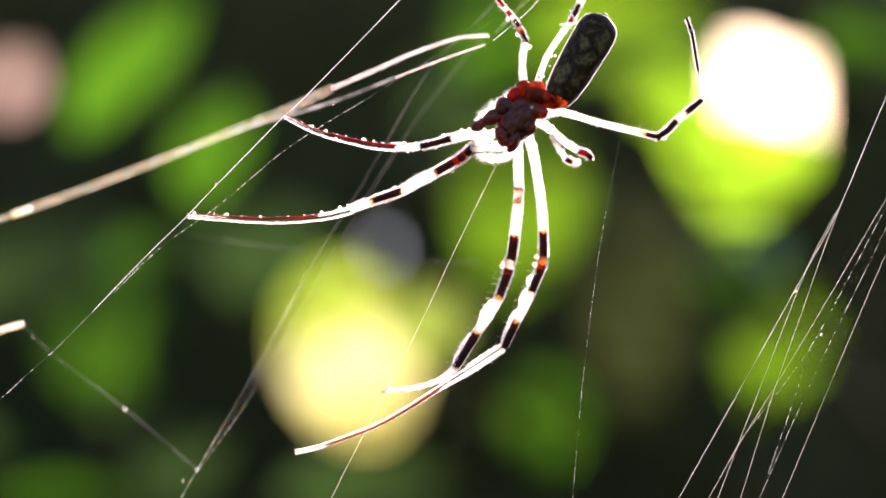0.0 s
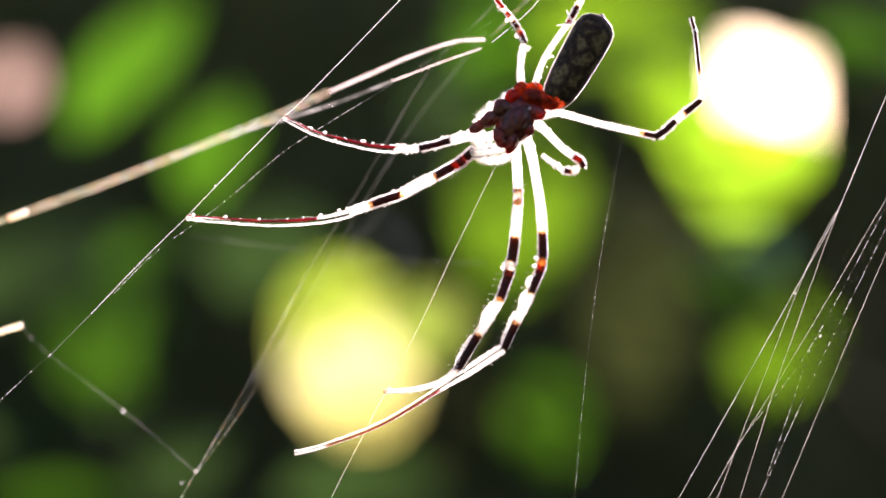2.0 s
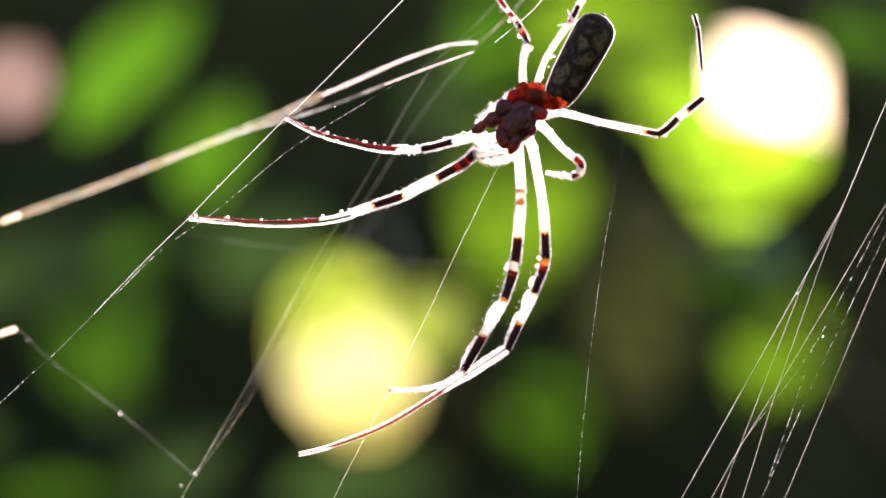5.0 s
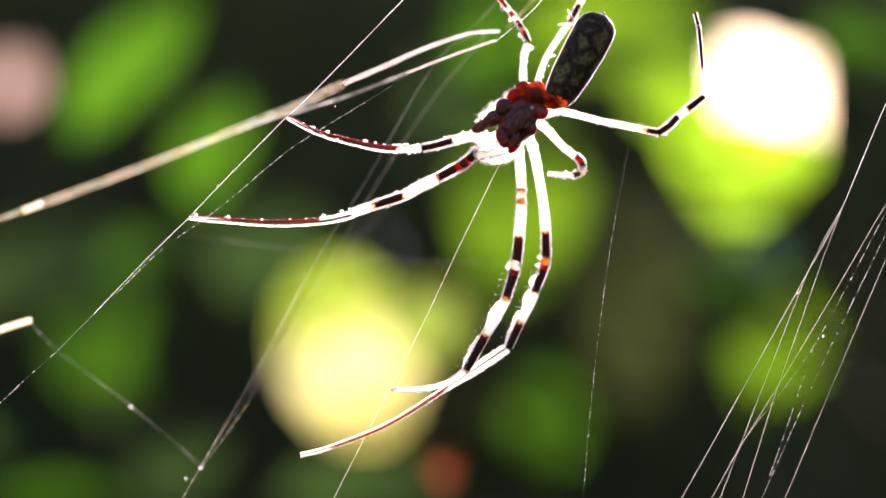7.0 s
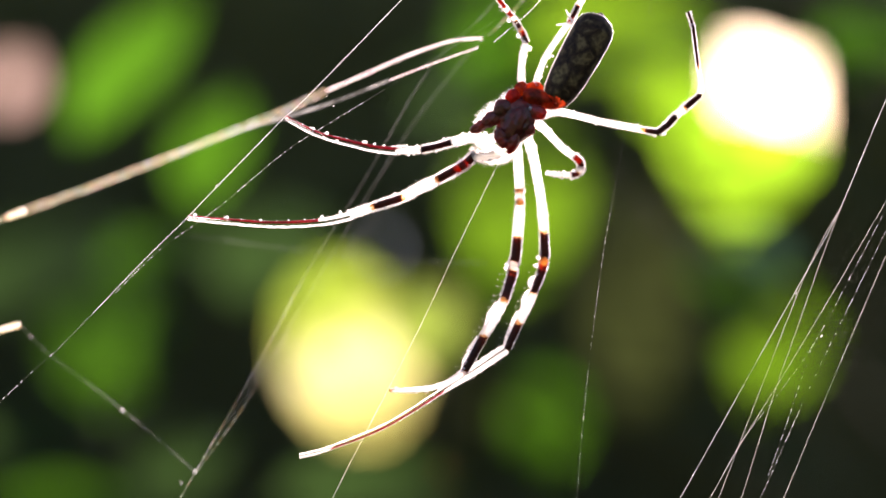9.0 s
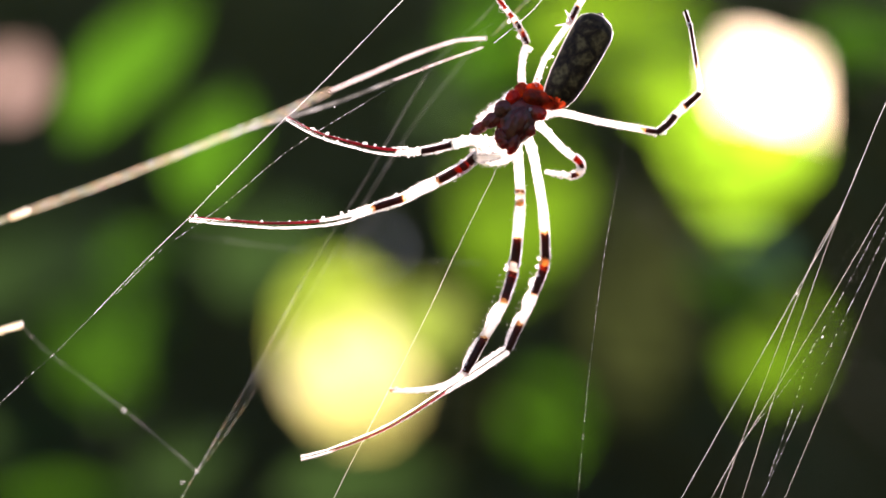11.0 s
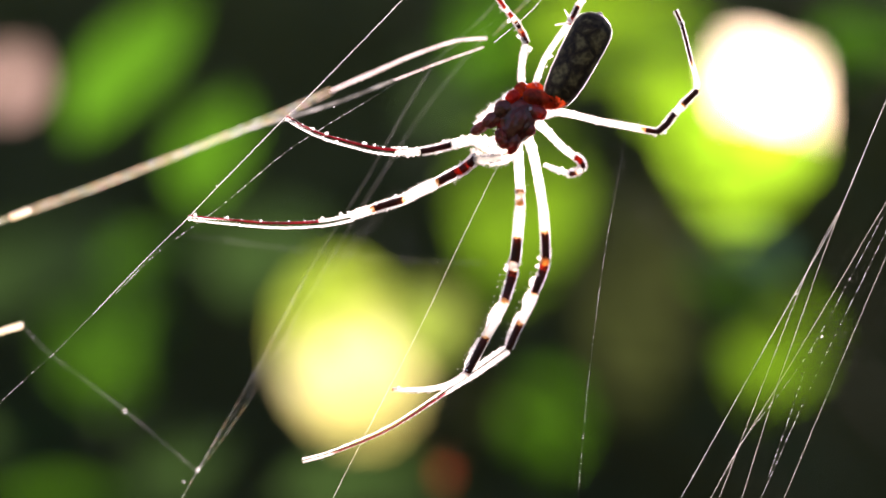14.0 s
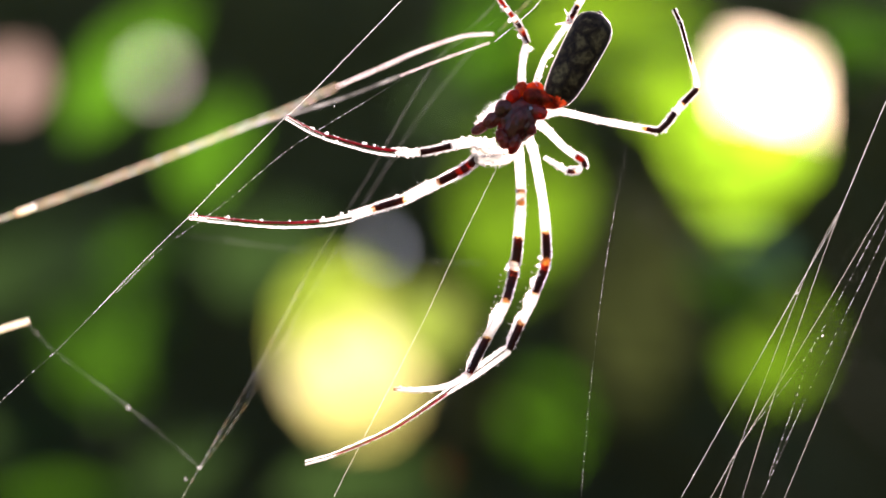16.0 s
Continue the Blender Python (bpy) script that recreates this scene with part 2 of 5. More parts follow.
def hedge(name, width, height, thick, m, gap=None, label="", leaves=3500, seed=1):
    """A clipped hedge: a lumpy core with leaves on its face; gap: centre x, z and half sizes of an opening."""
    rng = random.Random(seed)
    bm = bmesh.new()
    nx, nz = int(width / 0.03), int(height / 0.03)

    def inside(x, z, grow=0.0):
        if not gap:
            return False
        a = ((x - gap[0]) / (gap[2] + grow)), ((z - gap[1]) / (gap[3] + grow))
        return abs(a[0]) ** 2.6 + abs(a[1]) ** 2.6 < 1

    def sheet(y, sign):
        grid = {}
        for i in range(nx + 1):
            for j in range(nz + 1):
                x, z = -width / 2 + i * 0.03, j * 0.03
                push = 0.10 * noise.noise(Vector((x * 3, z * 3, seed + y))) + 0.04 * noise.noise(Vector((x * 11, z * 11, seed)))
                edge = min(i, nx - i, nz - j) < 1
                grid[i, j] = bm.verts.new((x, (0 if edge else y + sign * (0.05 + push)), z))
        for i in range(nx):
            for j in range(nz):
                if inside(-width / 2 + (i + 0.5) * 0.03, (j + 0.5) * 0.03):
                    continue
                q = (grid[i, j], grid[i + 1, j], grid[i + 1, j + 1], grid[i, j + 1])
                bm.faces.new(q if sign < 0 else q[::-1])

    sheet(-thick / 2, -1)
    sheet(thick / 2, 1)
    core = mesh_of(name, bm, HEDGE)
    co, tri = [v.co[:] for v in core.vertices], [tuple(p.vertices) for p in core.polygons]
    bpy.data.meshes.remove(core)
    for _ in range(leaves):
        x, z = rng.uniform(-width / 2, width / 2), rng.uniform(0.02, height + 0.03)
        if inside(x, z, 0.03):
            continue
        front = rng.random() < 0.75
        depth = thick / 2 + rng.uniform(0.02, 0.15)
        top = z > height - 0.03
        c = Vector((x, rng.uniform(-depth, depth) if top else (-depth if front else depth), z))
        ax = Vector((rng.uniform(-1, 1), rng.uniform(-0.6, 0.6), rng.uniform(-1, 0.6))).normalized()
        ay = ax.cross(Vector((rng.uniform(-0.5, 0.5), -1, rng.uniform(-0.6, 0.6)))).normalized()
        up = ax.cross(ay) * 0.006
        ln, wd = rng.uniform(0.03, 0.055), rng.uniform(0.014, 0.024)
        b = len(co)
        for p in (-ax * ln, ay * wd - ax * ln * 0.1 + up, ax * ln - up, -ay * wd - ax * ln * 0.1 + up):
            co.append((c + p)[:])
        tri += [(b, b + 2, b + 1), (b, b + 3, b + 2)]
    me = bpy.data.meshes.new(name)
    me.from_pydata(co, [], tri)
    me.materials.append(HEDGE)
    ob = new(name, me)
    ob.matrix_world = m
    tagged(ob, label, "hedge", kind="stuff")
    return ob


ground()
hedge("hedge", 5.4, 2.09, 0.35, pose(0, 3.0, 0), gap=(0.633, 1.810, 0.125, 0.099), label="dense dark green hedge in its own shade with a gap", leaves=16000, seed=1)
# three unseen hedges added to close the place and keep the spider's front dark
hedge("hedge", 5.0, 2.0, 0.3, pose(2.6, 0.6, 0, 0, 0, -90), label="added dense dark green hedge beside the web, out of view", leaves=9000, seed=2)
hedge("hedge", 5.0, 2.0, 0.3, pose(-2.6, 0.6, 0, 0, 0, 90), label="added dense dark green hedge beside the web, out of view", leaves=9000, seed=3)
hedge("hedge", 5.4, 2.0, 0.3, pose(0, -2.0, 0, 0, 0, 180), label="added unseen dark green hedge behind the camera, keeps the front dark", leaves=9000, seed=4)


# ---- the shrub whose sunlit leaves hang behind the web ----
def leaf_mesh(bm, length, width, rng, droop, point=0.75, skew=1.0):
    """A pointed blade, folded along its midrib, drooping to its tip; its stalk end is at -x."""
    n, half = 14, 5
    rows = []
    for i in range(n + 1):
        s = i / n
        w = width * 0.5 * (math.sin(math.pi * min(1, s ** skew * 1.02)) ** point) * (1.12 - 0.24 * s)
        w = max(w, width * 0.015)
        row = []
        for k in range(-half, half + 1):
            q = k / half
            z = abs(q) * w * 0.16 - droop * length * (s - 0.4) ** 2 + 0.02 * width * noise.noise(Vector((s * 5, q * 3, length * 90)))
            row.append(bm.verts.new(((s - 0.5) * length, q * w * (1 + 0.03 * math.sin(s * 40 + k)), z)))
        rows.append(row)
    for a, b in zip(rows, rows[1:]):
        for k in range(2 * half):
            bm.faces.new((a[k], b[k], b[k + 1], a[k + 1]))


def leaf(parent, centre, length, width, angle, tilt, mat, label, rng, origin, point, skew):
    """One leaf of a shrub. angle: its lie; tilt: how far its face leans down (degrees)."""
    a = radians(angle)
    x, y = Vector((math.cos(a), 0, math.sin(a))), Vector((-math.sin(a), 0, math.cos(a)))
    rot = Matrix((x, y, x.cross(y))).transposed().to_4x4()
    bm = bmesh.new()
    leaf_mesh(bm, length, width, rng, 0.18, point, skew)
    ob = part("leaf", bm, mat, parent, label)
    m = Matrix.Translation(centre) @ Matrix.Rotation(radians(tilt), 4, "X") @ rot
    ob.matrix_basis = Matrix.Translation(-origin) @ m
    bm = bmesh.new()
    tube(bm, [(Vector((-0.62 * length, 0, -0.004)), 0.0011, 0), (Vector((-0.5 * length, 0, -0.18 * length * 0.81)), 0.0010, 0),
              (Vector((0, 0, -0.18 * length * 0.01 - 0.0005)), 0.0008, 0), (Vector((0.48 * length, 0, -0.18 * length * 0.34)), 0.0003, 0)], 6)
    part("midrib", bm, mat, ob)
    return m @ Vector((-0.6 * length, 0, -0.004)), ob


def shrub():
    rng = random.Random(5)
    foot = Vector((0.255, 0.530, 0))
    root = new("shrub")
    root.location = foot
    tagged(root, "backlit shrub with large sunlit green and yellow leaves", "shrub")
    bm = bmesh.new()
    run = [(Vector((0.012 * math.sin(k * 1.3), 0.01 * math.cos(k), -0.02 + k * 0.24)), 0.019 - 0.0014 * k, 0) for k in range(10)]
    tube(bm, glide(run, 5), 12)
    part("trunk", bm, BARK, root, "brown bark trunk")
    bm = bmesh.new()
    tube(bm, glide([(Vector((0, 0, 1.80)), 0.010, 0), (Vector((-0.16, -0.20, 1.93)), 0.008, 0), (Vector((-0.40, -0.42, 2.0)), 0.006, 0),
                    (Vector((-0.75, -0.62, 1.98)), 0.003, 0)], 6), 8)
    part("limb", bm, BARK, root, "thin overhanging limb")
    bm = bmesh.new()
    tube(bm, glide([(Vector((0, 0, 1.75)), 0.009, 0), (Vector((-0.12, 0.24, 1.90)), 0.006, 0), (Vector((-0.2990, 0.47, 1.9702)), 0.003, 0),
                    (Vector((-0.40, 0.60, 1.98)), 0.0015, 0)], 6), 8)
    part("limb", bm, BARK, root, "thin limb reaching to the hedge")
    specs = [
        (mm(-44.20, 568.00, -50.00), 0.0910, 0.0635, -72, 5, TURNING, "young leaf yellowing from its tip, sunlit, with a painted bright core", 0.38, 1.2),
        (mm(142.00, 575.00, 33.50), 0.0640, 0.0660, -94, 0, FRESH, "fresh light green leaf lit through by the sun", 0.9, 0.55),
        (mm(-136.22, 510.00, 84.00), 0.0960, 0.0345, 62, -34, LEAF, "large green leaf lit through by the sun", 0.75, 1),
        (mm(-107.50, 550.00, 50.26), 0.0842, 0.0350, 84, -42, LEAF, "large green leaf lit through by the sun", 0.75, 1),
        (mm(37.00, 580.00, 30.35), 0.1695, 0.0630, 86, -50, MIDGREEN, "large green leaf lit through by the sun", 0.75, 1),
        (mm(75.82, 505.00, 91.93), 0.1041, 0.0743, 20, -53, FRESH, "large green leaf lit through by the sun", 0.75, 1),
        (mm(25.00, 515.00, 97.00), 0.0700, 0.0400, 78, -42, LEAF, "large green leaf lit through by the sun", 0.75, 1),
        (mm(-175.64, 660.00, -44.81), 0.1263, 0.0662, 95, -56, LEAF, "dull green leaf turned from the sun", 0.75, 1),
        (mm(58.00, 705.00, -94.00), 0.0720, 0.0430, 90, -38, LEAF, "dull green leaf turned from the sun", 0.75, 1),
        (mm(180.00, 670.00, -47.00), 0.1060, 0.0540, 70, -46, MIDGREEN, "dull green leaf turned from the sun", 0.75, 1),
        (mm(-185.00, 565.00, -120.00), 0.0740, 0.0300, 5, -61, LEAF, "dull green leaf turned from the sun", 0.75, 1),
        (mm(-8.49, 556.00, -32.89), 0.0477, 0.0371, 80, -44, YOUNG, "small yellow-green leaf beside a larger one", 0.5, 1),
        (mm(-317.00, 1000.00, 123.40), 0.0450, 0.0340, 65, 0, DRY, "dry pinkish leaf lit through by the sun", 0.75, 1),
        (mm(183.57, 500.00, 91.29), 0.0640, 0.0394, 60, -52, LEAF, "dull green leaf turned from the sun", 0.75, 1),
        (mm(147.00, 630.00, -11.33), 0.0581, 0.0407, 80, -60, LEAF, "dull green leaf turned from the sun", 0.75, 1),
        (mm(107.46, 545.00, 66.93), 0.0784, 0.0431, -70, -47, FRESH, "large green leaf lit through by the sun", 0.75, 1),
        (mm(-144.05, 600.00, -2.52), 0.0561, 0.0420, 40, -62, LEAF, "dull green leaf turned from the sun", 0.75, 1),
        (mm(106.99, 690.00, -19.90), 0.1990, 0.0638, 86, -48, OLIVE, "olive-brown leaf turned from the sun", 0.75, 1),
        # dull leaves added to lift the dark background: their colour holds its haze
        (mm(-240.00, 770.00, -8.00), 0.1200, 0.0800, 60, -57, DULL, "added dull grey-green leaf, its colour stands for haze", 0.6, 1),
        (mm(-196.00, 560.00, -88.00), 0.0620, 0.0420, 20, -46, DULL, "added dull grey-green leaf, its colour stands for haze", 0.6, 1),
        (mm(-124.00, 570.00, -98.00), 0.0660, 0.0420, 75, -52, DULL, "added dull grey-green leaf, its colour stands for haze", 0.6, 1),
        (mm(-38.00, 590.00, -117.00), 0.0850, 0.0400, 10, -46, DULL, "added dull grey-green leaf, its colour stands for haze", 0.6, 1),
        (mm(-103.00, 770.00, 2.00), 0.0900, 0.0700, 70, -46, DULL, "added dull grey-green leaf, its colour stands for haze", 0.6, 1),
        (mm(2.00, 760.00, 98.00), 0.0900, 0.0500, 85, -50, DULL, "added dull grey-green leaf, its colour stands for haze", 0.6, 1),
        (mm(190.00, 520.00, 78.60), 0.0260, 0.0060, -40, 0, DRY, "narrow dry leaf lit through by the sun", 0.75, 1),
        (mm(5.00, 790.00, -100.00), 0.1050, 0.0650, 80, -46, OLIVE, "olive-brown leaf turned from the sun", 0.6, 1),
        (mm(172.00, 740.00, -8.00), 0.0700, 0.0560, 85, -46, BLUISH, "dim bluish green leaf", 0.6, 1),
        (mm(229.67, 620.00, 79.24), 0.0861, 0.0431, 95, -5, HEDGE, "thick dark evergreen leaf", 0.5, 1),
    ]
    for centre, ln, wd, ang, tilt, mat, label, point, skew in specs:
        stalk, blade = leaf(root, centre, ln, wd, ang, tilt, mat, label, rng, foot, point, skew)
        a = Vector((0, 0, stalk.z + rng.uniform(-0.25, 0.1)))
        b = stalk - foot
        mid = (a + b) / 2 + Vector((0, 0.05, 0.06))
        bm = bmesh.new()
        tube(bm, glide([(a, 0.003, 0), (mid, 0.002, 0), (b, 0.0009, 0)], 6), 6)
        part("twig", bm, BARK, root)
    return blade


waving_leaf = shrub()


# ---- the spider ----
SPIDER_AT = mm(10.03, 4.00, 17.30)
spider = new("spider")
spider.location = SPIDER_AT
tagged(spider, "long-legged orb spider with black and cream banded legs, backlit", "spider")
U = 0.0000752  # the spider's module, 0.075 mm
SKIN = [PALE, BLACK, RED, ROSE, AMBER, TAN]
P, K, R, S, A, T = 0, 1, 2, 3, 4, 5


def limb(pts, origin, steps=14):
    """One leg segment from (place, thickness, skin) points, laid out from its joint."""
    return glide([(p - origin, r * U, m) for p, r, m in pts], steps)


def leg(name_list, segments, knee, hair_seed, hairs=26, dew=0, brush=0.0, comb=False, girth=1.0, fringe=0.7, tufts={}):
    """A leg: its thigh is the part, the further joints are pieces of it, all turning about the knee."""
    rng = random.Random(hair_seed)
    hip = segments[0][0][0]
    pieces = []
    root = None
    for name, pts in zip(name_list, segments):
        origin = hip if root is None else knee
        bm = bmesh.new()
        run = [(p, r * girth, m) for p, r, m in limb(pts, origin)]
        core = 0.5 if name == "metatarsus" and brush else (0.96 if comb else 0.8)
        lean = Vector((0, 0, brush * U)) if name == "metatarsus" else Vector()  # the brush of hair under a foot
        tube(bm, [(p - lean * 0.8, r * core, m) for p, r, m in run], 12, ragged=True)
        ob = part(name, bm, SKIN, spider if root is None else root)
        if root is None:
            root = ob
            ob.location = hip - SPIDER_AT
        else:
            ob.location = knee - hip
        pieces.append(ob)
        bm = bmesh.new()
        # the belly and the back are bare, a fringe of down grows along both sides
        for hand in (-1, 1):
            rows = []
            for k, (p, r, _m) in enumerate(run):
                t = (run[min(k + 1, len(run) - 1)][0] - run[max(k - 1, 0)][0]).normalized()
                side = t.cross(Vector((0, 1, 0))).normalized() * hand
                out = fringe * (1.5 + 1.6 * noise.noise(p * 2600 + side) + 1.6 * noise.noise(p * 9000))
                if brush < 0 and name == "metatarsus" and side.z > 0:  # the upper edge of a holding foot is almost bare
                    out *= 0.1
                rim = r * (0.95 if comb and name != "metatarsus" else 0.98)
                rows.append([bm.verts.new(p + lean + side * (rim * 0.72) + Vector((0, r * 0.4, 0))),
                             bm.verts.new(p + lean + side * (rim + max(0.2, out) * U) + Vector((0, r * 0.25, 0)))])
            for a, b in zip(rows, rows[1:]):
                bm.faces.new((a[0], b[0], b[1], a[1])).material_index = 1
        for k in range(int(hairs * 1.2 * len(run))):
            far = rng.random() < 0.0015
            k = rng.randrange(0, len(run) - 1)
            p, r, _m = run[k]
            t = (run[k + 1][0] - p).normalized()
            q = rng.random()
            p, r = p.lerp(run[k + 1][0], q), r + (run[k + 1][1] - r) * q
            side = t.cross(Vector((0, 1, 0))).normalized() * rng.choice((-1, 1))
            if brush < 0 and name == "metatarsus" and side.z > 0 and rng.random() < 0.93:
                continue
            n = (side + Vector((0, 1, 0)) * rng.gauss(0.2, 0.35)).normalized()
            long = rng.uniform(7, 13) if far else rng.uniform(1.6, 4.4) * (0.85 + 0.9 * noise.noise(p * 1800))
            root_at = p + n * r * 0.9
            bristle(bm, root_at, root_at + (n * 0.9 + t * rng.uniform(-0.2, 0.8)) * long * U, (0.5 if far else 0.36) * U)
        if comb and name in ("patella", "tibia"):  # a row of long spines with dew on their tips
            gone = 0.0
            if name == "patella":  # a pale blob added for the white glint at the knee
                blob(bm, run[0][0] + Vector((-9 * U, 2 * U, 5 * U)), (Vector((6 * U, 0, -2 * U)), Vector((0, 4 * U, 0)), Vector((1.5 * U, 0, 4 * U))), 0, 12, 9, 0.4)
            for (p, r, _m), (p2, _r, _n) in zip(run, run[1:]):
                gone += (p2 - p).length
                if gone > 12.5 * U:
                    gone = rng.uniform(-1.5, 1.5) * U
                    tip = p + Vector((-r - rng.uniform(9, 15) * U, -2 * U, rng.uniform(-1, 4) * U))
                    bristle(bm, p, tip, 0.5 * U)
                    blob(bm, tip, (Vector((0.9 * U, 0, 0)), Vector((0, 0.9 * U, 0)), Vector((0, 0, 0.9 * U))), 0, 6, 5)
        for start, end, side in tufts.get(name, ()):  # pale tufts that stand off to one side
            rows = []
            for q in range(25):
                f = (start + (end - start) * q / 24) * (len(run) - 1)
                k = min(int(f), len(run) - 2)
                p = run[k][0].lerp(run[k + 1][0], f - k)
                t = (run[k + 1][0] - run[k][0]).normalized()
                n = t.cross(Vector((0, 1, 0))).normalized()
                n = n if n.x * side > 0 else -n
                swell = math.sin(math.pi * min(1, 0.08 + q / 24)) ** 0.6
                wide = 1.5 + swell * (5.0 + 2.5 * noise.noise(p * 3500) + 3.0 * noise.noise(p * 11000))
                rows.append([bm.verts.new(p + n * run[k][1] * 0.7 + Vector((0, 3 * U, 0))),
                             bm.verts.new(p + n * (run[k][1] + max(0.5, wide) * U) + Vector((0, 2 * U, 0)) + t * 1.5 * U)])
                if q % 2:
                    bristle(bm, rows[-1][1].co, rows[-1][1].co + (n + t * rng.uniform(-0.6, 0.6)) * rng.uniform(1, 4) * U, 0.4 * U)
            for a, b in zip(rows, rows[1:]):
                bm.faces.new((a[0], b[0], b[1], a[1])).material_index = 1
        for _ in range(dew):
            k = rng.randrange(1, len(run) - 1)
            q = rng.choice((0.8, 1.0, 1.3, 1.8, 2.6, 3.6)) * U
            c = run[k][0] + Vector((rng.uniform(-0.6, 0.6), -0.2, rng.choice((1.0, 1.0, -1.0)))).normalized() * (run[k][1] + q * 0.4)
            blob(bm, c, (Vector((q, 0, 0)), Vector((0, q, 0)), Vector((0, 0, q))), 0, 7, 5)
        hair = part("bristles", bm, [HAIR, DOWN], root)
        hair.location = Vector() if ob is root else ob.location
        pieces.append(hair)
    return root, pieces


NAMES = ["leg", "patella", "tibia", "metatarsus"]
leg_one, leg_one_parts = leg(NAMES, [
    [(mm(6.74, 4.00, 15.39), 9, P), (mm(4.92, 5.00, 15.61), 9, P), (mm(2.95, 7.00, 15.67), 9.5, P), (mm(1.01, 8.00, 15.20), 9, P)],
    [(mm(1.01, 8.00, 15.20), 9, K), (mm(-1.09, 8.00, 14.57), 8.5, K), (mm(-3.10, 7.00, 14.04), 8, K)],
    [(mm(-3.26, 7.00, 14.04), 7.4, P), (mm(-4.81, 6.80, 13.87), 6.6, P), (mm(-6.50, 6.50, 13.86), 5.8, P)],
    [(mm(-6.50, 6.50, 13.93), 6.4, S), (mm(-9.58, 6.00, 14.14), 6, S), (mm(-14.00, 5.00, 15.00), 5, S), (mm(-16.38, 4.00, 15.54), 4.2, S), (mm(-18.48, 2.50, 16.27), 3.8, S), (mm(-21.22, 1.00, 17.67), 2.8, P)],
], mm(0.85, 7.00, 15.13), 11, 20, 26, -2.6, girth=0.88, fringe=0.6)
leg_two, leg_two_parts = leg(NAMES, [
    [(mm(7.35, 4.00, 14.24), 7, P), (mm(5.08, 5.00, 13.76), 8, P), (mm(3.71, 6.00, 13.83), 9.5, P)],
    [(mm(3.71, 6.00, 13.83), 10.5, K), (mm(3.03, 7.00, 13.27), 11, R), (mm(2.48, 7.00, 12.80), 11, K), (mm(2.02, 7.00, 12.41), 11, R), (mm(1.32, 7.50, 12.05), 11, K), (mm(-1.25, 8.00, 10.60), 10.5, P)],
    [(mm(-1.40, 8.00, 10.52), 10.5, P), (mm(-3.82, 8.00, 9.27), 11, P), (mm(-5.92, 8.00, 8.03), 10, K), (mm(-8.10, 8.00, 7.25), 10, K), (mm(-10.03, 7.50, 6.53), 9, P), (mm(-12.72, 7.00, 5.51), 8.5, P)],
    [(mm(-12.88, 7.00, 5.43), 8, P), (mm(-17.30, 6.00, 4.33), 6, S), (mm(-23.27, 4.00, 3.83), 5, S), (mm(-29.14, 2.00, 4.02), 4.2, S), (mm(-34.29, 1.00, 4.31), 3, P)],
], mm(4.17, 6.00, 13.83), 12, 26, 26, -2.6, girth=0.9, fringe=0.6)
leg_right, leg_right_parts = leg(NAMES, [
    [(mm(12.71, 4.00, 17.99), 11, P), (mm(14.46, 5.00, 18.61), 10, P), (mm(15.84, 5.00, 18.61), 7.6, P), (mm(21.58, 8.00, 17.45), 6.2, P), (mm(27.55, 9.00, 16.28), 6.5, K), (mm(29.43, 9.00, 15.89), 7.5, K)],
    [(mm(29.58, 9.00, 15.89), 8, K), (mm(30.99, 9.00, 16.83), 8.5, K), (mm(32.09, 9.00, 18.00), 8, K)],
    [(mm(32.09, 9.00, 18.00), 7.5, P), (mm(33.50, 9.00, 19.10), 8, K), (mm(34.52, 8.50, 19.91), 8, K), (mm(35.53, 8.00, 20.73), 7, K)],
    [(mm(35.61, 8.00, 20.96), 5, P), (mm(35.46, 7.00, 22.58), 4, P), (mm(35.07, 6.00, 24.41), 4, K), (mm(34.22, 4.00, 29.17), 4, K), (mm(34.07, 4.00, 29.93), 4, K), (mm(33.46, 3.00, 31.48), 3, K)],
], mm(29.58, 9.00, 15.89), 13, 14, 14, 0, False, 0.9, 0.1)
leg_short, leg_short_parts = leg(NAMES, [
    [(mm(11.84, 5.00, 17.61), 12, P), (mm(13.53, 5.00, 16.38), 9, P), (mm(16.13, 8.00, 13.95), 7, P), (mm(17.92, 9.00, 12.60), 7, P)],
    [(mm(18.00, 9.00, 12.60), 8, R), (mm(18.82, 9.50, 11.84), 8.5, K), (mm(18.98, 9.50, 11.06), 8, K)],
    [(mm(18.98, 9.50, 10.98), 7.5, P), (mm(18.12, 8.50, 10.23), 7, K), (mm(17.30, 8.00, 10.05), 6.5, K)],
    [(mm(17.22, 8.00, 10.05), 6, P), (mm(15.53, 6.00, 10.20), 5, P), (mm(14.09, 4.00, 10.41), 4.2, P), (mm(13.55, 4.00, 10.56), 4, P)],
], mm(18.31, 9.00, 12.29), 14, 14, 14, 0, False, 0.86, 0.4)
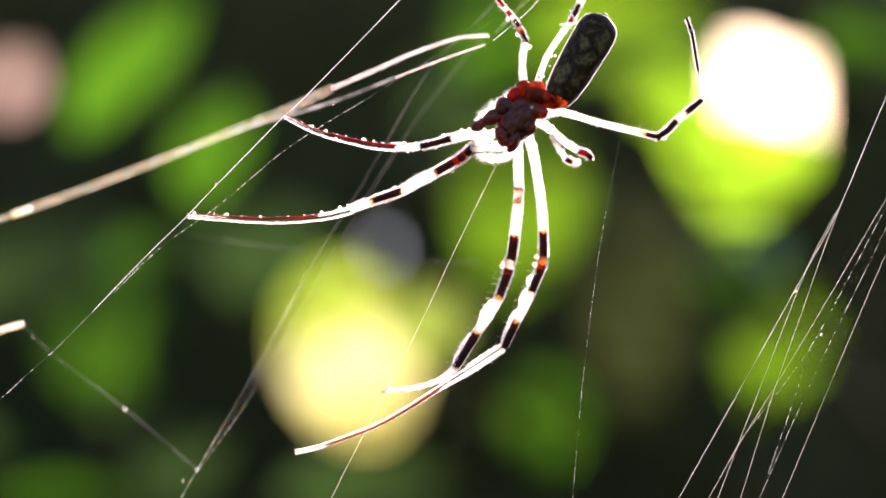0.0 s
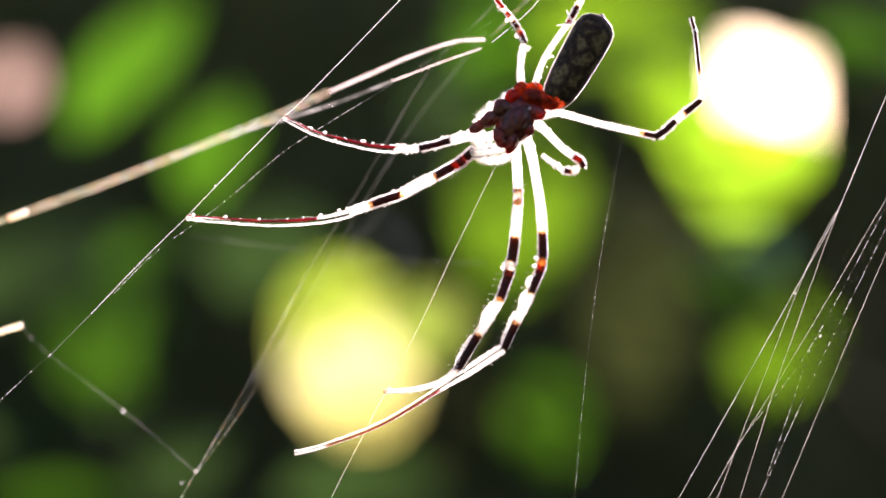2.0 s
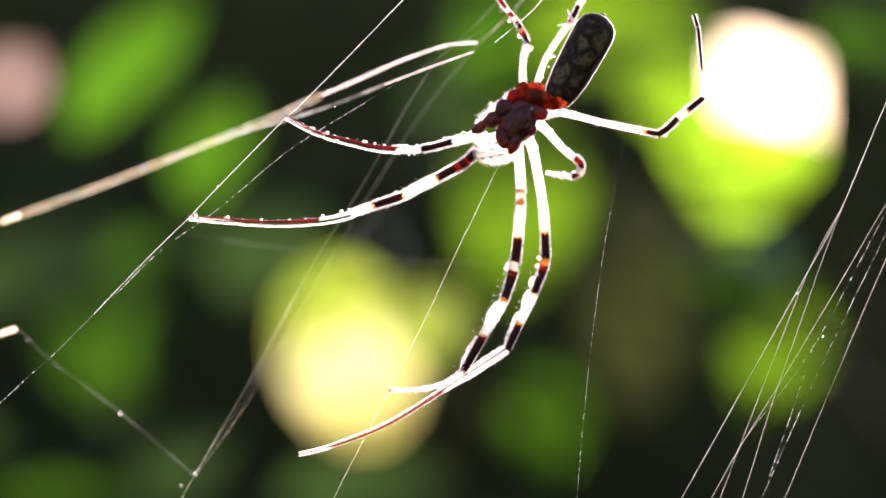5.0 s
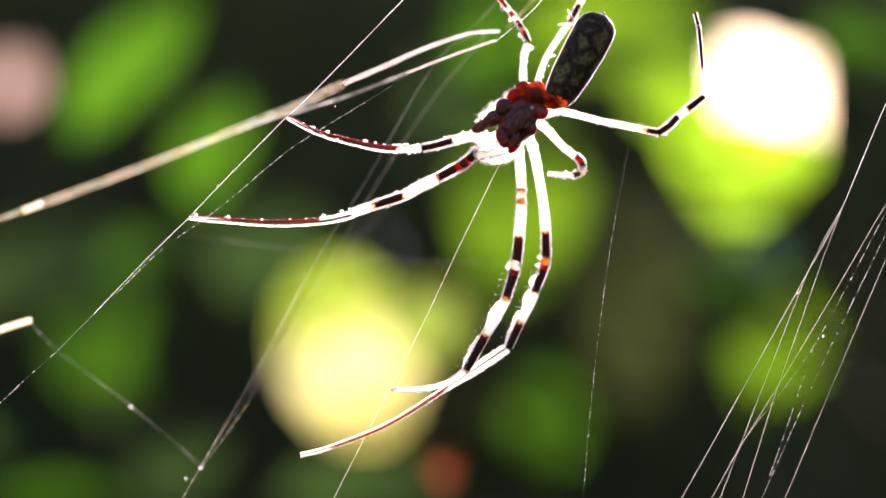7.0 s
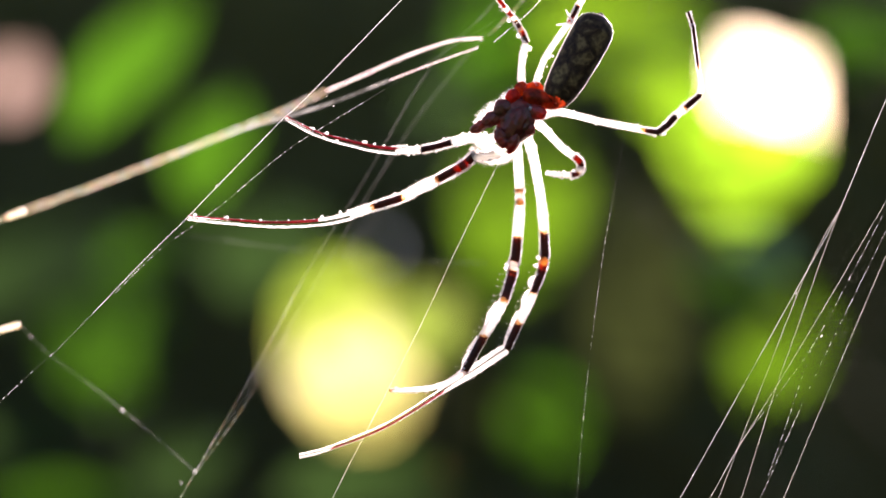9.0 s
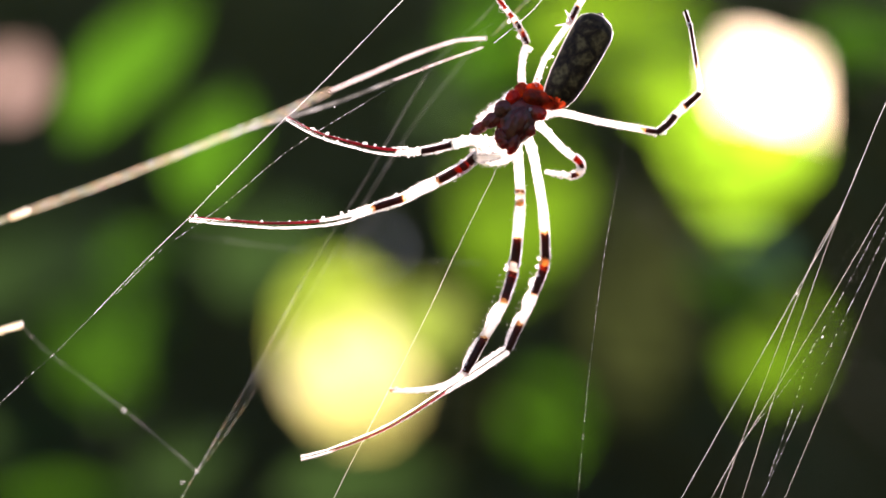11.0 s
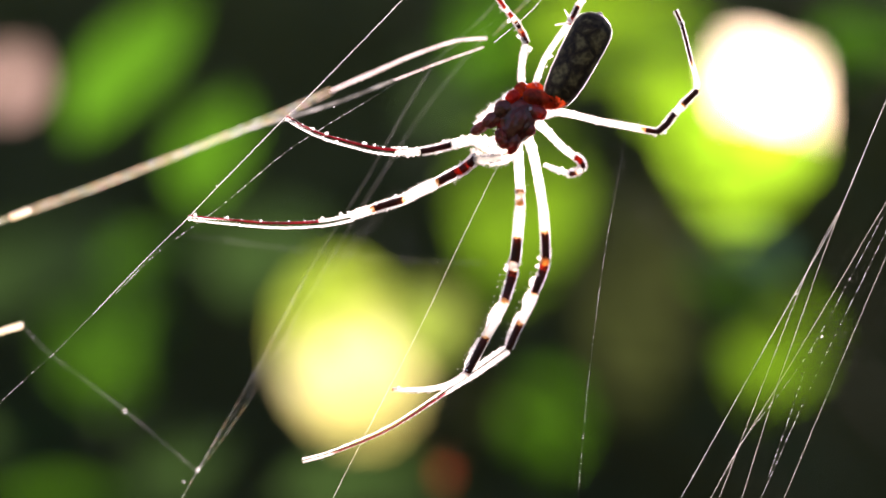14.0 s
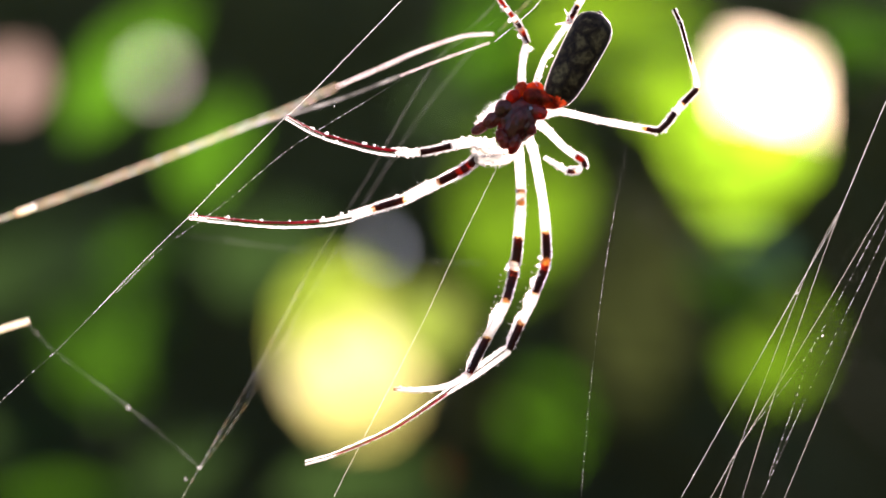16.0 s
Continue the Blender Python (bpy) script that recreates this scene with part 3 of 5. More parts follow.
# the pale points next to this leg's knee paint a white glint
leg_low_a, leg_low_a_parts = leg(NAMES, [
    [(mm(9.84, 5.00, 14.69), 10, P), (mm(10.12, 6.00, 11.66), 9.5, P), (mm(10.36, 8.00, 8.38), 9, T), (mm(10.37, 8.00, 7.90), 9, P), (mm(10.36, 8.00, 6.60), 9.4, T), (mm(10.36, 8.00, 6.40), 9.5, P), (mm(10.33, 9.00, 5.24), 10, P), (mm(10.17, 9.00, 3.37), 10.8, P), (mm(10.02, 9.00, 1.64), 11.2, K), (mm(9.70, 9.00, -1.17), 11, K), (mm(9.48, 9.00, -1.75), 11, P), (mm(9.39, 9.00, -2.27), 10.5, P)],
    [(mm(9.39, 9.00, -2.58), 11, P), (mm(9.31, 9.00, -2.95), 11, K), (mm(9.20, 9.00, -3.50), 11, R), (mm(9.10, 9.00, -3.90), 11, K), (mm(8.51, 8.50, -5.54), 9.5, K)],
    [(mm(8.51, 8.50, -5.54), 9.5, K), (mm(7.95, 8.00, -7.09), 9.5, P), (mm(6.53, 7.50, -9.64), 10, P), (mm(5.04, 7.00, -11.95), 9.5, K), (mm(3.56, 6.50, -14.48), 9, K), (mm(2.32, 6.00, -16.53), 8, R)],
    [(mm(2.32, 6.00, -16.68), 7.5, P), (mm(0.46, 5.00, -17.92), 6, P), (mm(-2.06, 3.50, -18.71), 4.5, P), (mm(-4.87, 2.50, -19.01), 3.5, P), (mm(-7.70, 1.00, -18.96), 2.5, K)],
], mm(9.39, 9.00, -2.58), 15, 26, 14, 0, True, 0.86, 0.6, {"patella": [(0.0, 0.3, -1)], "tibia": [(0.25, 0.5, -1), (0.62, 0.98, -1)]})
leg_low_b, leg_low_b_parts = leg(NAMES, [
    [(mm(10.92, 5.00, 16.07), 11, P), (mm(11.84, 5.00, 13.76), 10, P), (mm(12.51, 6.00, 10.89), 9, P), (mm(13.46, 9.00, 6.34), 9, P), (mm(13.83, 10.00, 2.28), 9.6, K), (mm(13.91, 10.00, -0.55), 10, K), (mm(13.83, 10.00, -1.10), 10, A)],
    [(mm(13.83, 10.00, -1.65), 10, A), (mm(13.68, 10.00, -2.28), 10, R), (mm(13.52, 10.00, -3.07), 10, K), (mm(12.47, 9.50, -5.57), 9, K)],
    [(mm(12.47, 9.50, -5.73), 9, K), (mm(12.24, 9.50, -6.20), 9, P), (mm(11.27, 9.00, -8.22), 10, P), (mm(10.15, 8.50, -10.39), 9, K), (mm(8.65, 8.00, -13.64), 8, K)],
    [(mm(8.49, 8.00, -13.95), 8, P), (mm(4.19, 7.00, -16.68), 8, P), (mm(-0.31, 5.00, -19.22), 4.6, S), (mm(-8.08, 3.00, -23.63), 3.8, S), (mm(-15.55, 2.00, -26.40), 3, P), (mm(-19.64, 1.00, -27.34), 3, P)],
], mm(13.83, 10.00, -1.65), 16, 26, 14, 1.6, True, 0.86, 0.6, {"patella": [(0.3, 0.55, -1), (0.8, 1.0, -1)], "tibia": [(0.2, 0.5, -1), (0.6, 1.0, -1)], "metatarsus": [(0.0, 0.25, -1)]})
leg_top_a, leg_top_a_parts = leg(NAMES, [
    [(mm(10.67, 4.60, 21.88), 7, P), (mm(10.61, 5.00, 22.53), 8, P), (mm(10.58, 6.00, 24.18), 7.5, P), (mm(10.86, 7.00, 26.61), 7, P), (mm(11.30, 8.00, 28.13), 7.5, P)],
    [(mm(11.38, 8.00, 28.44), 7.5, K), (mm(10.99, 8.00, 29.38), 7, R), (mm(10.68, 8.00, 30.00), 7, A), (mm(10.34, 7.50, 30.56), 7, K)],
    [(mm(10.34, 7.50, 30.56), 6.5, K), (mm(9.78, 7.00, 31.34), 6.5, P), (mm(9.30, 6.80, 31.86), 6.5, R), (mm(8.82, 6.50, 32.44), 6, P), (mm(8.35, 6.30, 33.03), 6, R), (mm(7.42, 6.00, 34.22), 6, K), (mm(6.02, 6.00, 36.23), 7, P), (mm(4.31, 5.00, 38.53), 6, P)],
    [(mm(4.31, 5.00, 38.53), 5.5, P), (mm(2.36, 3.00, 40.47), 5, P), (mm(-0.30, 1.00, 42.37), 3, P)],
], mm(11.38, 8.00, 28.44), 17, 20, 14, 0, False, 0.78, 0.3, {"leg": [(0.85, 1.0, 1)], "patella": [(0.3, 0.6, -1)], "tibia": [(0.2, 0.3, -1)]})
leg_top_b, leg_top_b_parts = leg(NAMES, [
    [(mm(12.51, 4.60, 22.11), 7, P), (mm(12.61, 5.00, 22.92), 8, P), (mm(13.89, 7.00, 26.15), 7, P), (mm(15.66, 8.00, 28.91), 6.5, P), (mm(17.14, 8.00, 30.94), 7, R)],
    [(mm(17.30, 8.00, 31.09), 8.5, R), (mm(17.69, 8.00, 31.87), 8, K), (mm(18.16, 8.00, 32.73), 8.5, K)],
    [(mm(18.16, 8.00, 32.81), 8.5, K), (mm(18.62, 8.00, 33.59), 8, P), (mm(19.55, 7.00, 35.30), 8, K), (mm(20.93, 6.00, 37.93), 7, P)],
    [(mm(21.01, 6.00, 38.08), 6, P), (mm(22.05, 4.00, 40.27), 5, P), (mm(22.74, 1.00, 42.37), 3, P)],
], mm(17.45, 8.00, 31.25), 18, 14, 14, 0, False, 0.7, 0.2)


def lumpy(bm, size, fine=0.6):
    """Uneven skin: folds and knobs on a body part."""
    bm.normal_update()
    for v in bm.verts:
        v.co += v.normal * U * size * (noise.noise(v.co * 1500) + fine * noise.noise(v.co * 4200))


def body():
    # head and breast, seen from below
    rng = random.Random(8)
    ax = (mm(12.71, 4.00, 22.28) - mm(8.34, 4.00, 13.70)).normalized()
    dn = Vector((0, 1, 0))
    ac = ax.cross(dn).normalized()
    mid = mm(9.88, 4.00, 17.30) - SPIDER_AT
    bm = bmesh.new()
    blob(bm, mid + dn * 3 * U, (ax * 44 * U, ac * 33 * U, dn * 17 * U), 0, 48, 36, 0.14)
    lumpy(bm, 1.2)
    thorax = part("cephalothorax", bm, [UMBER], spider, "dark red head and breast")
    bm = bmesh.new()
    blob(bm, mid - dn * 7 * U - ax * 6 * U, (ax * 37 * U, ac * 20 * U, dn * 10 * U), 0, 36, 26, 0.15)
    lumpy(bm, 0.9, 0.1)
    part("sternum", bm, [MAROON], thorax)
    # the hips: place, length along and across, thickness, lean, skin
    for c, long, wide, lean, skin in (
            (mm(9.26, 4.00, 20.59), 15, 12, 0.9, RED), (mm(7.96, 4.00, 18.99), 19, 15, 0.75, UMBER), (mm(6.51, 4.00, 17.61), 20, 13, 0.6, UMBER),
            (mm(4.77, 5.00, 16.53), 18, 10, 0.5, UMBER), (mm(10.54, 5.00, 21.63), 16, 13, 1.4, EMBER), (mm(12.17, 5.00, 21.70), 18, 13, 0.2, EMBER),
            (mm(12.55, 4.50, 20.30), 16, 12, 2.2, MAROON), (mm(12.40, 4.00, 18.50), 20, 14, -0.2, MAROON), (mm(11.10, 4.00, 16.46), 18, 13, -0.6, MAROON)):
        bm = bmesh.new()
        along = Vector((math.cos(lean), 0, math.sin(lean)))
        blob(bm, c - SPIDER_AT - dn * rng.uniform(1, 4) * U, (along * long * U, along.cross(dn) * wide * U, dn * 8 * U), 0, 28, 20, 0.2)
        lumpy(bm, 0.8, 0.12)
        part("coxa", bm, [skin], thorax)
    for c, lean in ((mm(7.81, 4.00, 14.93), 1.9), (mm(9.26, 4.00, 14.39), 1.2)):
        bm = bmesh.new()
        along = Vector((math.cos(lean), 0, math.sin(lean)))
        blob(bm, c - SPIDER_AT - dn * 5 * U, (along * 20 * U, along.cross(dn) * 12 * U, dn * 12 * U), 0, 28, 20, 0.25)
        lumpy(bm, 1.3)
        part("chelicera", bm, [MAROON], thorax)
    for pts in ([(mm(10.21, 8.00, 13.33), 6), (mm(8.45, 9.00, 12.47), 7), (mm(6.43, 9.50, 12.28), 7), (mm(4.85, 9.00, 12.86), 6), (mm(4.05, 8.00, 13.79), 4)], [(mm(8.26, 8.00, 13.95), 6), (mm(6.42, 9.00, 13.85), 7.5), (mm(5.17, 9.00, 14.48), 6), (mm(4.21, 8.00, 15.04), 4)]):
        bm = bmesh.new()
        tube(bm, glide([(p - SPIDER_AT, r * U, 0) for p, r in pts], 6), 12)
        bm.normal_update()
        for v in bm.verts:
            v.co += v.normal * U * (6 * noise.noise(v.co * 1300) + 4 * noise.noise(v.co * 5000))
        feeler = glide([(p - SPIDER_AT, r * U, 0) for p, r in pts], 6)
        for _ in range(420):
            p, r, _m = rng.choice(feeler)
            a = rng.uniform(0, 2 * math.pi)
            n = Vector((math.cos(a), rng.uniform(-0.4, 0.4), math.sin(a)))
            bristle(bm, p + n * r * 0.8, p + n * (r + rng.uniform(2, 9) * U) + Vector((-1, 0, -0.3)) * U * 2, 0.5 * U)
        part("palp", bm, [PALE], thorax, "pale translucent feeler")
    # hairs that stand out round the head and breast
    bm = bmesh.new()
    rim = [mm(11.53, 5.00, 22.69) - SPIDER_AT, mm(8.92, 5.00, 21.61) - SPIDER_AT, mm(7.07, 5.00, 20.22) - SPIDER_AT, mm(5.23, 5.00, 18.69) - SPIDER_AT, mm(4.00, 5.00, 17.30) - SPIDER_AT]
    tube(bm, glide([(p + dn * 22 * U + Vector((6 * U, 0, -6 * U)), r * U, 0) for p, r in zip(rim, (1.5, 3.5, 4, 4, 2))], 12), 16)
    bm.normal_update()
    for v in bm.verts:
        v.co += v.normal * U * (4 * noise.noise(v.co * 1500) + 4 * noise.noise(v.co * 4500))
    for _ in range(170):
        k = rng.randrange(len(rim) - 1)
        p = rim[k].lerp(rim[k + 1], rng.random()) + dn * rng.uniform(18, 36) * U
        tuft = 0.55 + 0.9 * max(0, noise.noise(p * 1300) + 0.35)
        n = Vector((-0.72, rng.uniform(-0.6, 0.3), 0.62)) + Vector((rng.gauss(0, 0.35), 0, rng.gauss(0, 0.35)))
        bristle(bm, p - n * 4 * U, p + n * rng.uniform(1, 8) * tuft * U, 0.8 * U)
    for _ in range(300):
        a = rng.uniform(0, 2 * math.pi)
        n = (ax * math.cos(a) + ac * math.sin(a))
        p = mid + ax * 46 * U * math.cos(a) + ac * 33 * U * math.sin(a) + dn * rng.uniform(4, 24) * U
        q = p + (n + dn * rng.uniform(-0.3, 0.4) + ax * rng.uniform(-0.5, 0.3)) * rng.uniform(3, 9) * U
        bristle(bm, p - n * 2 * U, q, 0.42 * U)
    part("bristles", bm, HAIR, thorax, "fine pale hairs")
    # two pale spines at a raised knee
    for tip in (mm(16.68, 6.00, 32.67), mm(15.37, 6.00, 30.59)):
        bm = bmesh.new()
        base = mm(17.69, 7.00, 31.03) - SPIDER_AT
        tube(bm, glide([(base, 2.6 * U, 0), (base.lerp(tip - SPIDER_AT, 0.5), 2.0 * U, 0), (tip - SPIDER_AT, 0.8 * U, 0)], 4), 8)
        part("spine", bm, [PALE], spider)
    # hind body
    a0, a1 = mm(14.72, 5.00, 19.61) - SPIDER_AT, mm(21.47, 6.00, 31.82) - SPIDER_AT
    prof = [(0.0, 14), (0.05, 23), (0.14, 29.5), (0.3, 34), (0.5, 36), (0.7, 37.5), (0.84, 37), (0.92, 32), (0.97, 22), (1.0, 8)]
    bm = bmesh.new()
    tube(bm, glide([(a0.lerp(a1, s), r * U, 0) for s, r in prof], 4), 32)
    for v in bm.verts:
        v.co += Vector((0, 1, 0)) * U * 3 * noise.noise(v.co * 1500)
    bm.normal_update()
    for f in bm.faces:  # the back is cream, the belly dark; wider cream on one flank paints a sunlit rim
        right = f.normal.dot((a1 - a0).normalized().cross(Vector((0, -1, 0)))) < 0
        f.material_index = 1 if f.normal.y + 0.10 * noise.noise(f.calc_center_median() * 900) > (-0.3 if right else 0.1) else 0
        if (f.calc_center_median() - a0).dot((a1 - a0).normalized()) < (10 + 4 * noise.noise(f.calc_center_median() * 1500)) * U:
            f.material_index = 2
    abdomen = part("abdomen", bm, [HIND, PALE, RED], spider, "long dark abdomen with cream mottling and painted sunlit rim")
    bm = bmesh.new()
    ux = (a1 - a0).normalized()
    w = ux.cross(dn).normalized()
    w = w if w.x > 0 else -w
    for k in range(4200):
        s = rng.uniform(0.02, 0.995)
        r = np.interp(s, [q[0] for q in prof], [q[1] for q in prof]) * U
        far = rng.random() < 0.22
        a = rng.gauss(math.pi if far else 0.0, 0.35) + (-0.2 if far else 0.2)
        n = w * math.cos(a) + dn * math.sin(a)
        if n.y < -0.1:
            continue
        p = a0.lerp(a1, s) + n * r * 0.98
        long = rng.uniform(1.5, 4.2) * (0.5 if far else 1.0)
        bristle(bm, p, p + (n + ux * rng.uniform(0.1, 0.9)) * long * U, 0.7 * U)
    part("bristles", bm, HAIR, abdomen, "fine pale hairs")
    for place, size in ((mm(14.85, 6.00, 26.35), 2.6), (mm(15.40, 6.00, 25.65), 2.2), (mm(13.35, 6.00, 23.45), 1.8), (mm(20.60, 6.50, 31.95), 2.6), (mm(14.10, 6.00, 24.90), 1.5)):
        bm = bmesh.new()
        blob(bm, place - SPIDER_AT, (Vector((size * U, 0, 0)), Vector((0, size * U, 0)), Vector((0, 0, size * U))), 0, 10, 8, 0.2)
        part("drop_or_glint", bm, [HAIR], abdomen, "tiny bright drop, or a blob for a glint")
    # a pale blob added for the white glint on the sternum
    bm = bmesh.new()
    blob(bm, mm(11.60, 2.40, 18.90) - SPIDER_AT, (Vector((3.2 * U, 0, 1.5 * U)), Vector((0, 3 * U, 0)), Vector((-1.2 * U, 0, 3.0 * U))), 0, 10, 8, 0.2)
    part("drop_or_glint", bm, [HAIR], thorax, "tiny bright drop, or a blob for a glint")
    # narrow waist
    bm = bmesh.new()
    tube(bm, glide([(mid + ax * 50 * U + dn * 5 * U, 17 * U, 0), (a0 + ux * 6 * U, 16 * U, 0)], 4), 14)
    part("waist", bm, [EMBER], spider)


def hind_skin():
    """Olive-cream patches in a dark net, broken by fine streaks."""
    m, nt, out = nodes_of("mottled_abdomen")
    tc = nt.nodes.new("ShaderNodeTexCoord")
    warp = nt.nodes.new("ShaderNodeTexNoise")
    warp.inputs["Scale"].default_value, warp.inputs["Detail"].default_value = 700, 5.0
    nt.links.new(tc.outputs["Object"], warp.inputs["Vector"])
    push = nt.nodes.new("ShaderNodeVectorMath")
    push.operation = "MULTIPLY_ADD"
    push.inputs[1].default_value = (0.0016,) * 3
    nt.links.new(warp.outputs["Color"], push.inputs[0])
    nt.links.new(tc.outputs["Object"], push.inputs[2])
    cells = nt.nodes.new("ShaderNodeTexVoronoi")
    cells.feature = "DISTANCE_TO_EDGE"
    cells.inputs["Scale"].default_value = 400
    nt.links.new(push.outputs["Vector"], cells.inputs["Vector"])
    ramp = nt.nodes.new("ShaderNodeValToRGB")
    els = ramp.color_ramp.elements
    stops = [(0.03, (0.032, 0.017, 0.008)), (0.14, (0.07, 0.045, 0.02)), (0.24, (0.14, 0.103, 0.045)), (0.5, (0.19, 0.145, 0.065))]
    while len(els) < len(stops):
        els.new(0.5)
    for e, (p, c) in zip(els, stops):
        e.position, e.color = p, (*c, 1)
    nt.links.new(cells.outputs["Distance"], ramp.inputs["Fac"])
    tex, fine = noise_ramp(nt, 1600, [(0.40, (0.45, 0.42, 0.4)), (0.58, (1.0, 1.0, 1.0))], 6.0)
    mul = nt.nodes.new("ShaderNodeMix")
    mul.data_type, mul.blend_type = "RGBA", "MULTIPLY"
    mul.inputs["Factor"].default_value = 1.0
    nt.links.new(ramp.outputs["Color"], mul.inputs["A"])
    nt.links.new(fine.outputs["Color"], mul.inputs["B"])
    p = nt.nodes.new("ShaderNodeBsdfPrincipled")
    p.inputs["Roughness"].default_value = 0.6
    p.inputs["Specular IOR Level"].default_value = 0.2
    nt.links.new(mul.outputs["Result"], p.inputs["Base Color"])
    b = nt.nodes.new("ShaderNodeBump")
    b.inputs["Strength"].default_value, b.inputs["Distance"].default_value = 0.5, 0.0001
    nt.links.new(tex.outputs["Fac"], b.inputs["Height"])
    nt.links.new(b.outputs["Normal"], p.inputs["Normal"])
    nt.links.new(p.outputs["BSDF"], out.inputs["Surface"])
    return m


HIND = hind_skin()
body()


# ---- the web ----
def thread(parent, pts, r, mat, beads=0, seed=0, label="", push=0.0):
    """One silk thread; beads: small drops of glue along it; push: millimetres by which it hangs further back; r: one radius, or one for each point."""
    eye = Vector((0, -0.22, 1.5))
    pts = [eye + (p - eye) * (1 + push / 220) for p in pts]
    rng = random.Random(seed)
    origin = parent.location
    girth = r if isinstance(r, tuple) else (r,) * len(pts)
    run = glide([(p - origin, g * U, 0) for p, g in zip(pts, girth)], 4)
    bm = bmesh.new()
    tube(bm, run, 6, cap=False)
    for _ in range(beads):
        k = rng.randrange(1, len(run) - 1)
        s = rng.random()
        c = run[k][0].lerp(run[k + 1][0], s)
        q = rng.choice((1.0, 1.2, 1.4, 2.4)) * r * U
        blob(bm, c, (Vector((q, 0, 0)), Vector((0, q, 0)), Vector((0, 0, q * 1.3))), 1, 6, 5)
    return part("thread", bm, [mat, HAIR], parent, label)


orb_web = new("orb_web")
orb_web.location = HUB
tagged(orb_web, "fine glinting silk threads that hold the spider", "spider web")
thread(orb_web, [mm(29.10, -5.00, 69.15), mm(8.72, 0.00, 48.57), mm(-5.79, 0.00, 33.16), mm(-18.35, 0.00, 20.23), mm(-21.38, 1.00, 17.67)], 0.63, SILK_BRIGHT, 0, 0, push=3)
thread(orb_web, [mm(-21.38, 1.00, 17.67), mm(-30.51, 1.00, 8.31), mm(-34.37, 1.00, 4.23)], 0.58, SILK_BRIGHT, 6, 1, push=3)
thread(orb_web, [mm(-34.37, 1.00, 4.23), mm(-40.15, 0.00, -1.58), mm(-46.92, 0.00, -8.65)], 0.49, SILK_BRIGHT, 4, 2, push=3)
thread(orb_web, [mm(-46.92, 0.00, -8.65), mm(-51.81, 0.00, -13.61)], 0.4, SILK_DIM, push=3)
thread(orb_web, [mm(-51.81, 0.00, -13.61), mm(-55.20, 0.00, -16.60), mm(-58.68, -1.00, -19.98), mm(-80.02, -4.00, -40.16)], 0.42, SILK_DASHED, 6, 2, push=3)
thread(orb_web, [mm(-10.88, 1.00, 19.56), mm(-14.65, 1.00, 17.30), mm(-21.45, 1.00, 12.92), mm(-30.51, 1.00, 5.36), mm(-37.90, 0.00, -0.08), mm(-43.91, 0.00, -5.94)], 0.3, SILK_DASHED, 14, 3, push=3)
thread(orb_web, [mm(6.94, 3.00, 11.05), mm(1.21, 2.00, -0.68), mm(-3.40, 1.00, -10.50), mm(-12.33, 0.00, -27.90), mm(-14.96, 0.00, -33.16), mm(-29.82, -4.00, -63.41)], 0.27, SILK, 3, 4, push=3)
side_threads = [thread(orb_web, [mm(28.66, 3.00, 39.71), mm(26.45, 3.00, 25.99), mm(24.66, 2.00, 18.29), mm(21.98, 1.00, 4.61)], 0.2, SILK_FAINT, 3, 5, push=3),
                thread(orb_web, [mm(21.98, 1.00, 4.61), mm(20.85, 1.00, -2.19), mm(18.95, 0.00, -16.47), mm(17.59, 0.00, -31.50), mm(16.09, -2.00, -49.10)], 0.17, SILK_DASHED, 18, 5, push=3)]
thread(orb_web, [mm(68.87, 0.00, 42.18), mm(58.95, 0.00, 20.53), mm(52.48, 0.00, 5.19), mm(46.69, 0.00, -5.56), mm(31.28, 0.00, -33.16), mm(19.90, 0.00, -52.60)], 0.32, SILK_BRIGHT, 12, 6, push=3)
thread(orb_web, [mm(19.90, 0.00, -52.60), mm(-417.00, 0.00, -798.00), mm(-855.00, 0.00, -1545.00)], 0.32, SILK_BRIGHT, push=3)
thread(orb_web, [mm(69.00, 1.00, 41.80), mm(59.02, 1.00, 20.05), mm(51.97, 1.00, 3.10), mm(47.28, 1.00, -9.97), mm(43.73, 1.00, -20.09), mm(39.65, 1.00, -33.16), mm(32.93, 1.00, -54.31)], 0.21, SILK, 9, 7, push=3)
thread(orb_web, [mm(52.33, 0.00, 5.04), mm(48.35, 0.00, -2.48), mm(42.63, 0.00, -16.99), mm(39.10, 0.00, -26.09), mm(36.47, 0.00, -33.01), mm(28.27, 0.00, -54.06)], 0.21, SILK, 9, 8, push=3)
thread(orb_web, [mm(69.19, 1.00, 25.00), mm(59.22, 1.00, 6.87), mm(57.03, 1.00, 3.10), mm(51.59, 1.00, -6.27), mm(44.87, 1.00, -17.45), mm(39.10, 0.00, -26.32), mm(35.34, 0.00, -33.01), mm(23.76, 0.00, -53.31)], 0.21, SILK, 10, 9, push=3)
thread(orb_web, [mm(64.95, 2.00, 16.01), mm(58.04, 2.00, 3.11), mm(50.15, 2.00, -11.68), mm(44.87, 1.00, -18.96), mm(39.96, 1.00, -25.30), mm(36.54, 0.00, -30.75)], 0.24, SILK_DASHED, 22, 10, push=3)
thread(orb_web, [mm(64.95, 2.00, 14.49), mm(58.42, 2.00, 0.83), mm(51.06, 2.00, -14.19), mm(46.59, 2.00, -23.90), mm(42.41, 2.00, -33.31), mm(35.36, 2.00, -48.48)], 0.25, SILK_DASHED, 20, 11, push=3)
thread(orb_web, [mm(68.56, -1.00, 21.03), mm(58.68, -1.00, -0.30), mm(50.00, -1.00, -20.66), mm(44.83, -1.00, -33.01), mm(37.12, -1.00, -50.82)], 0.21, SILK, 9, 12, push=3)
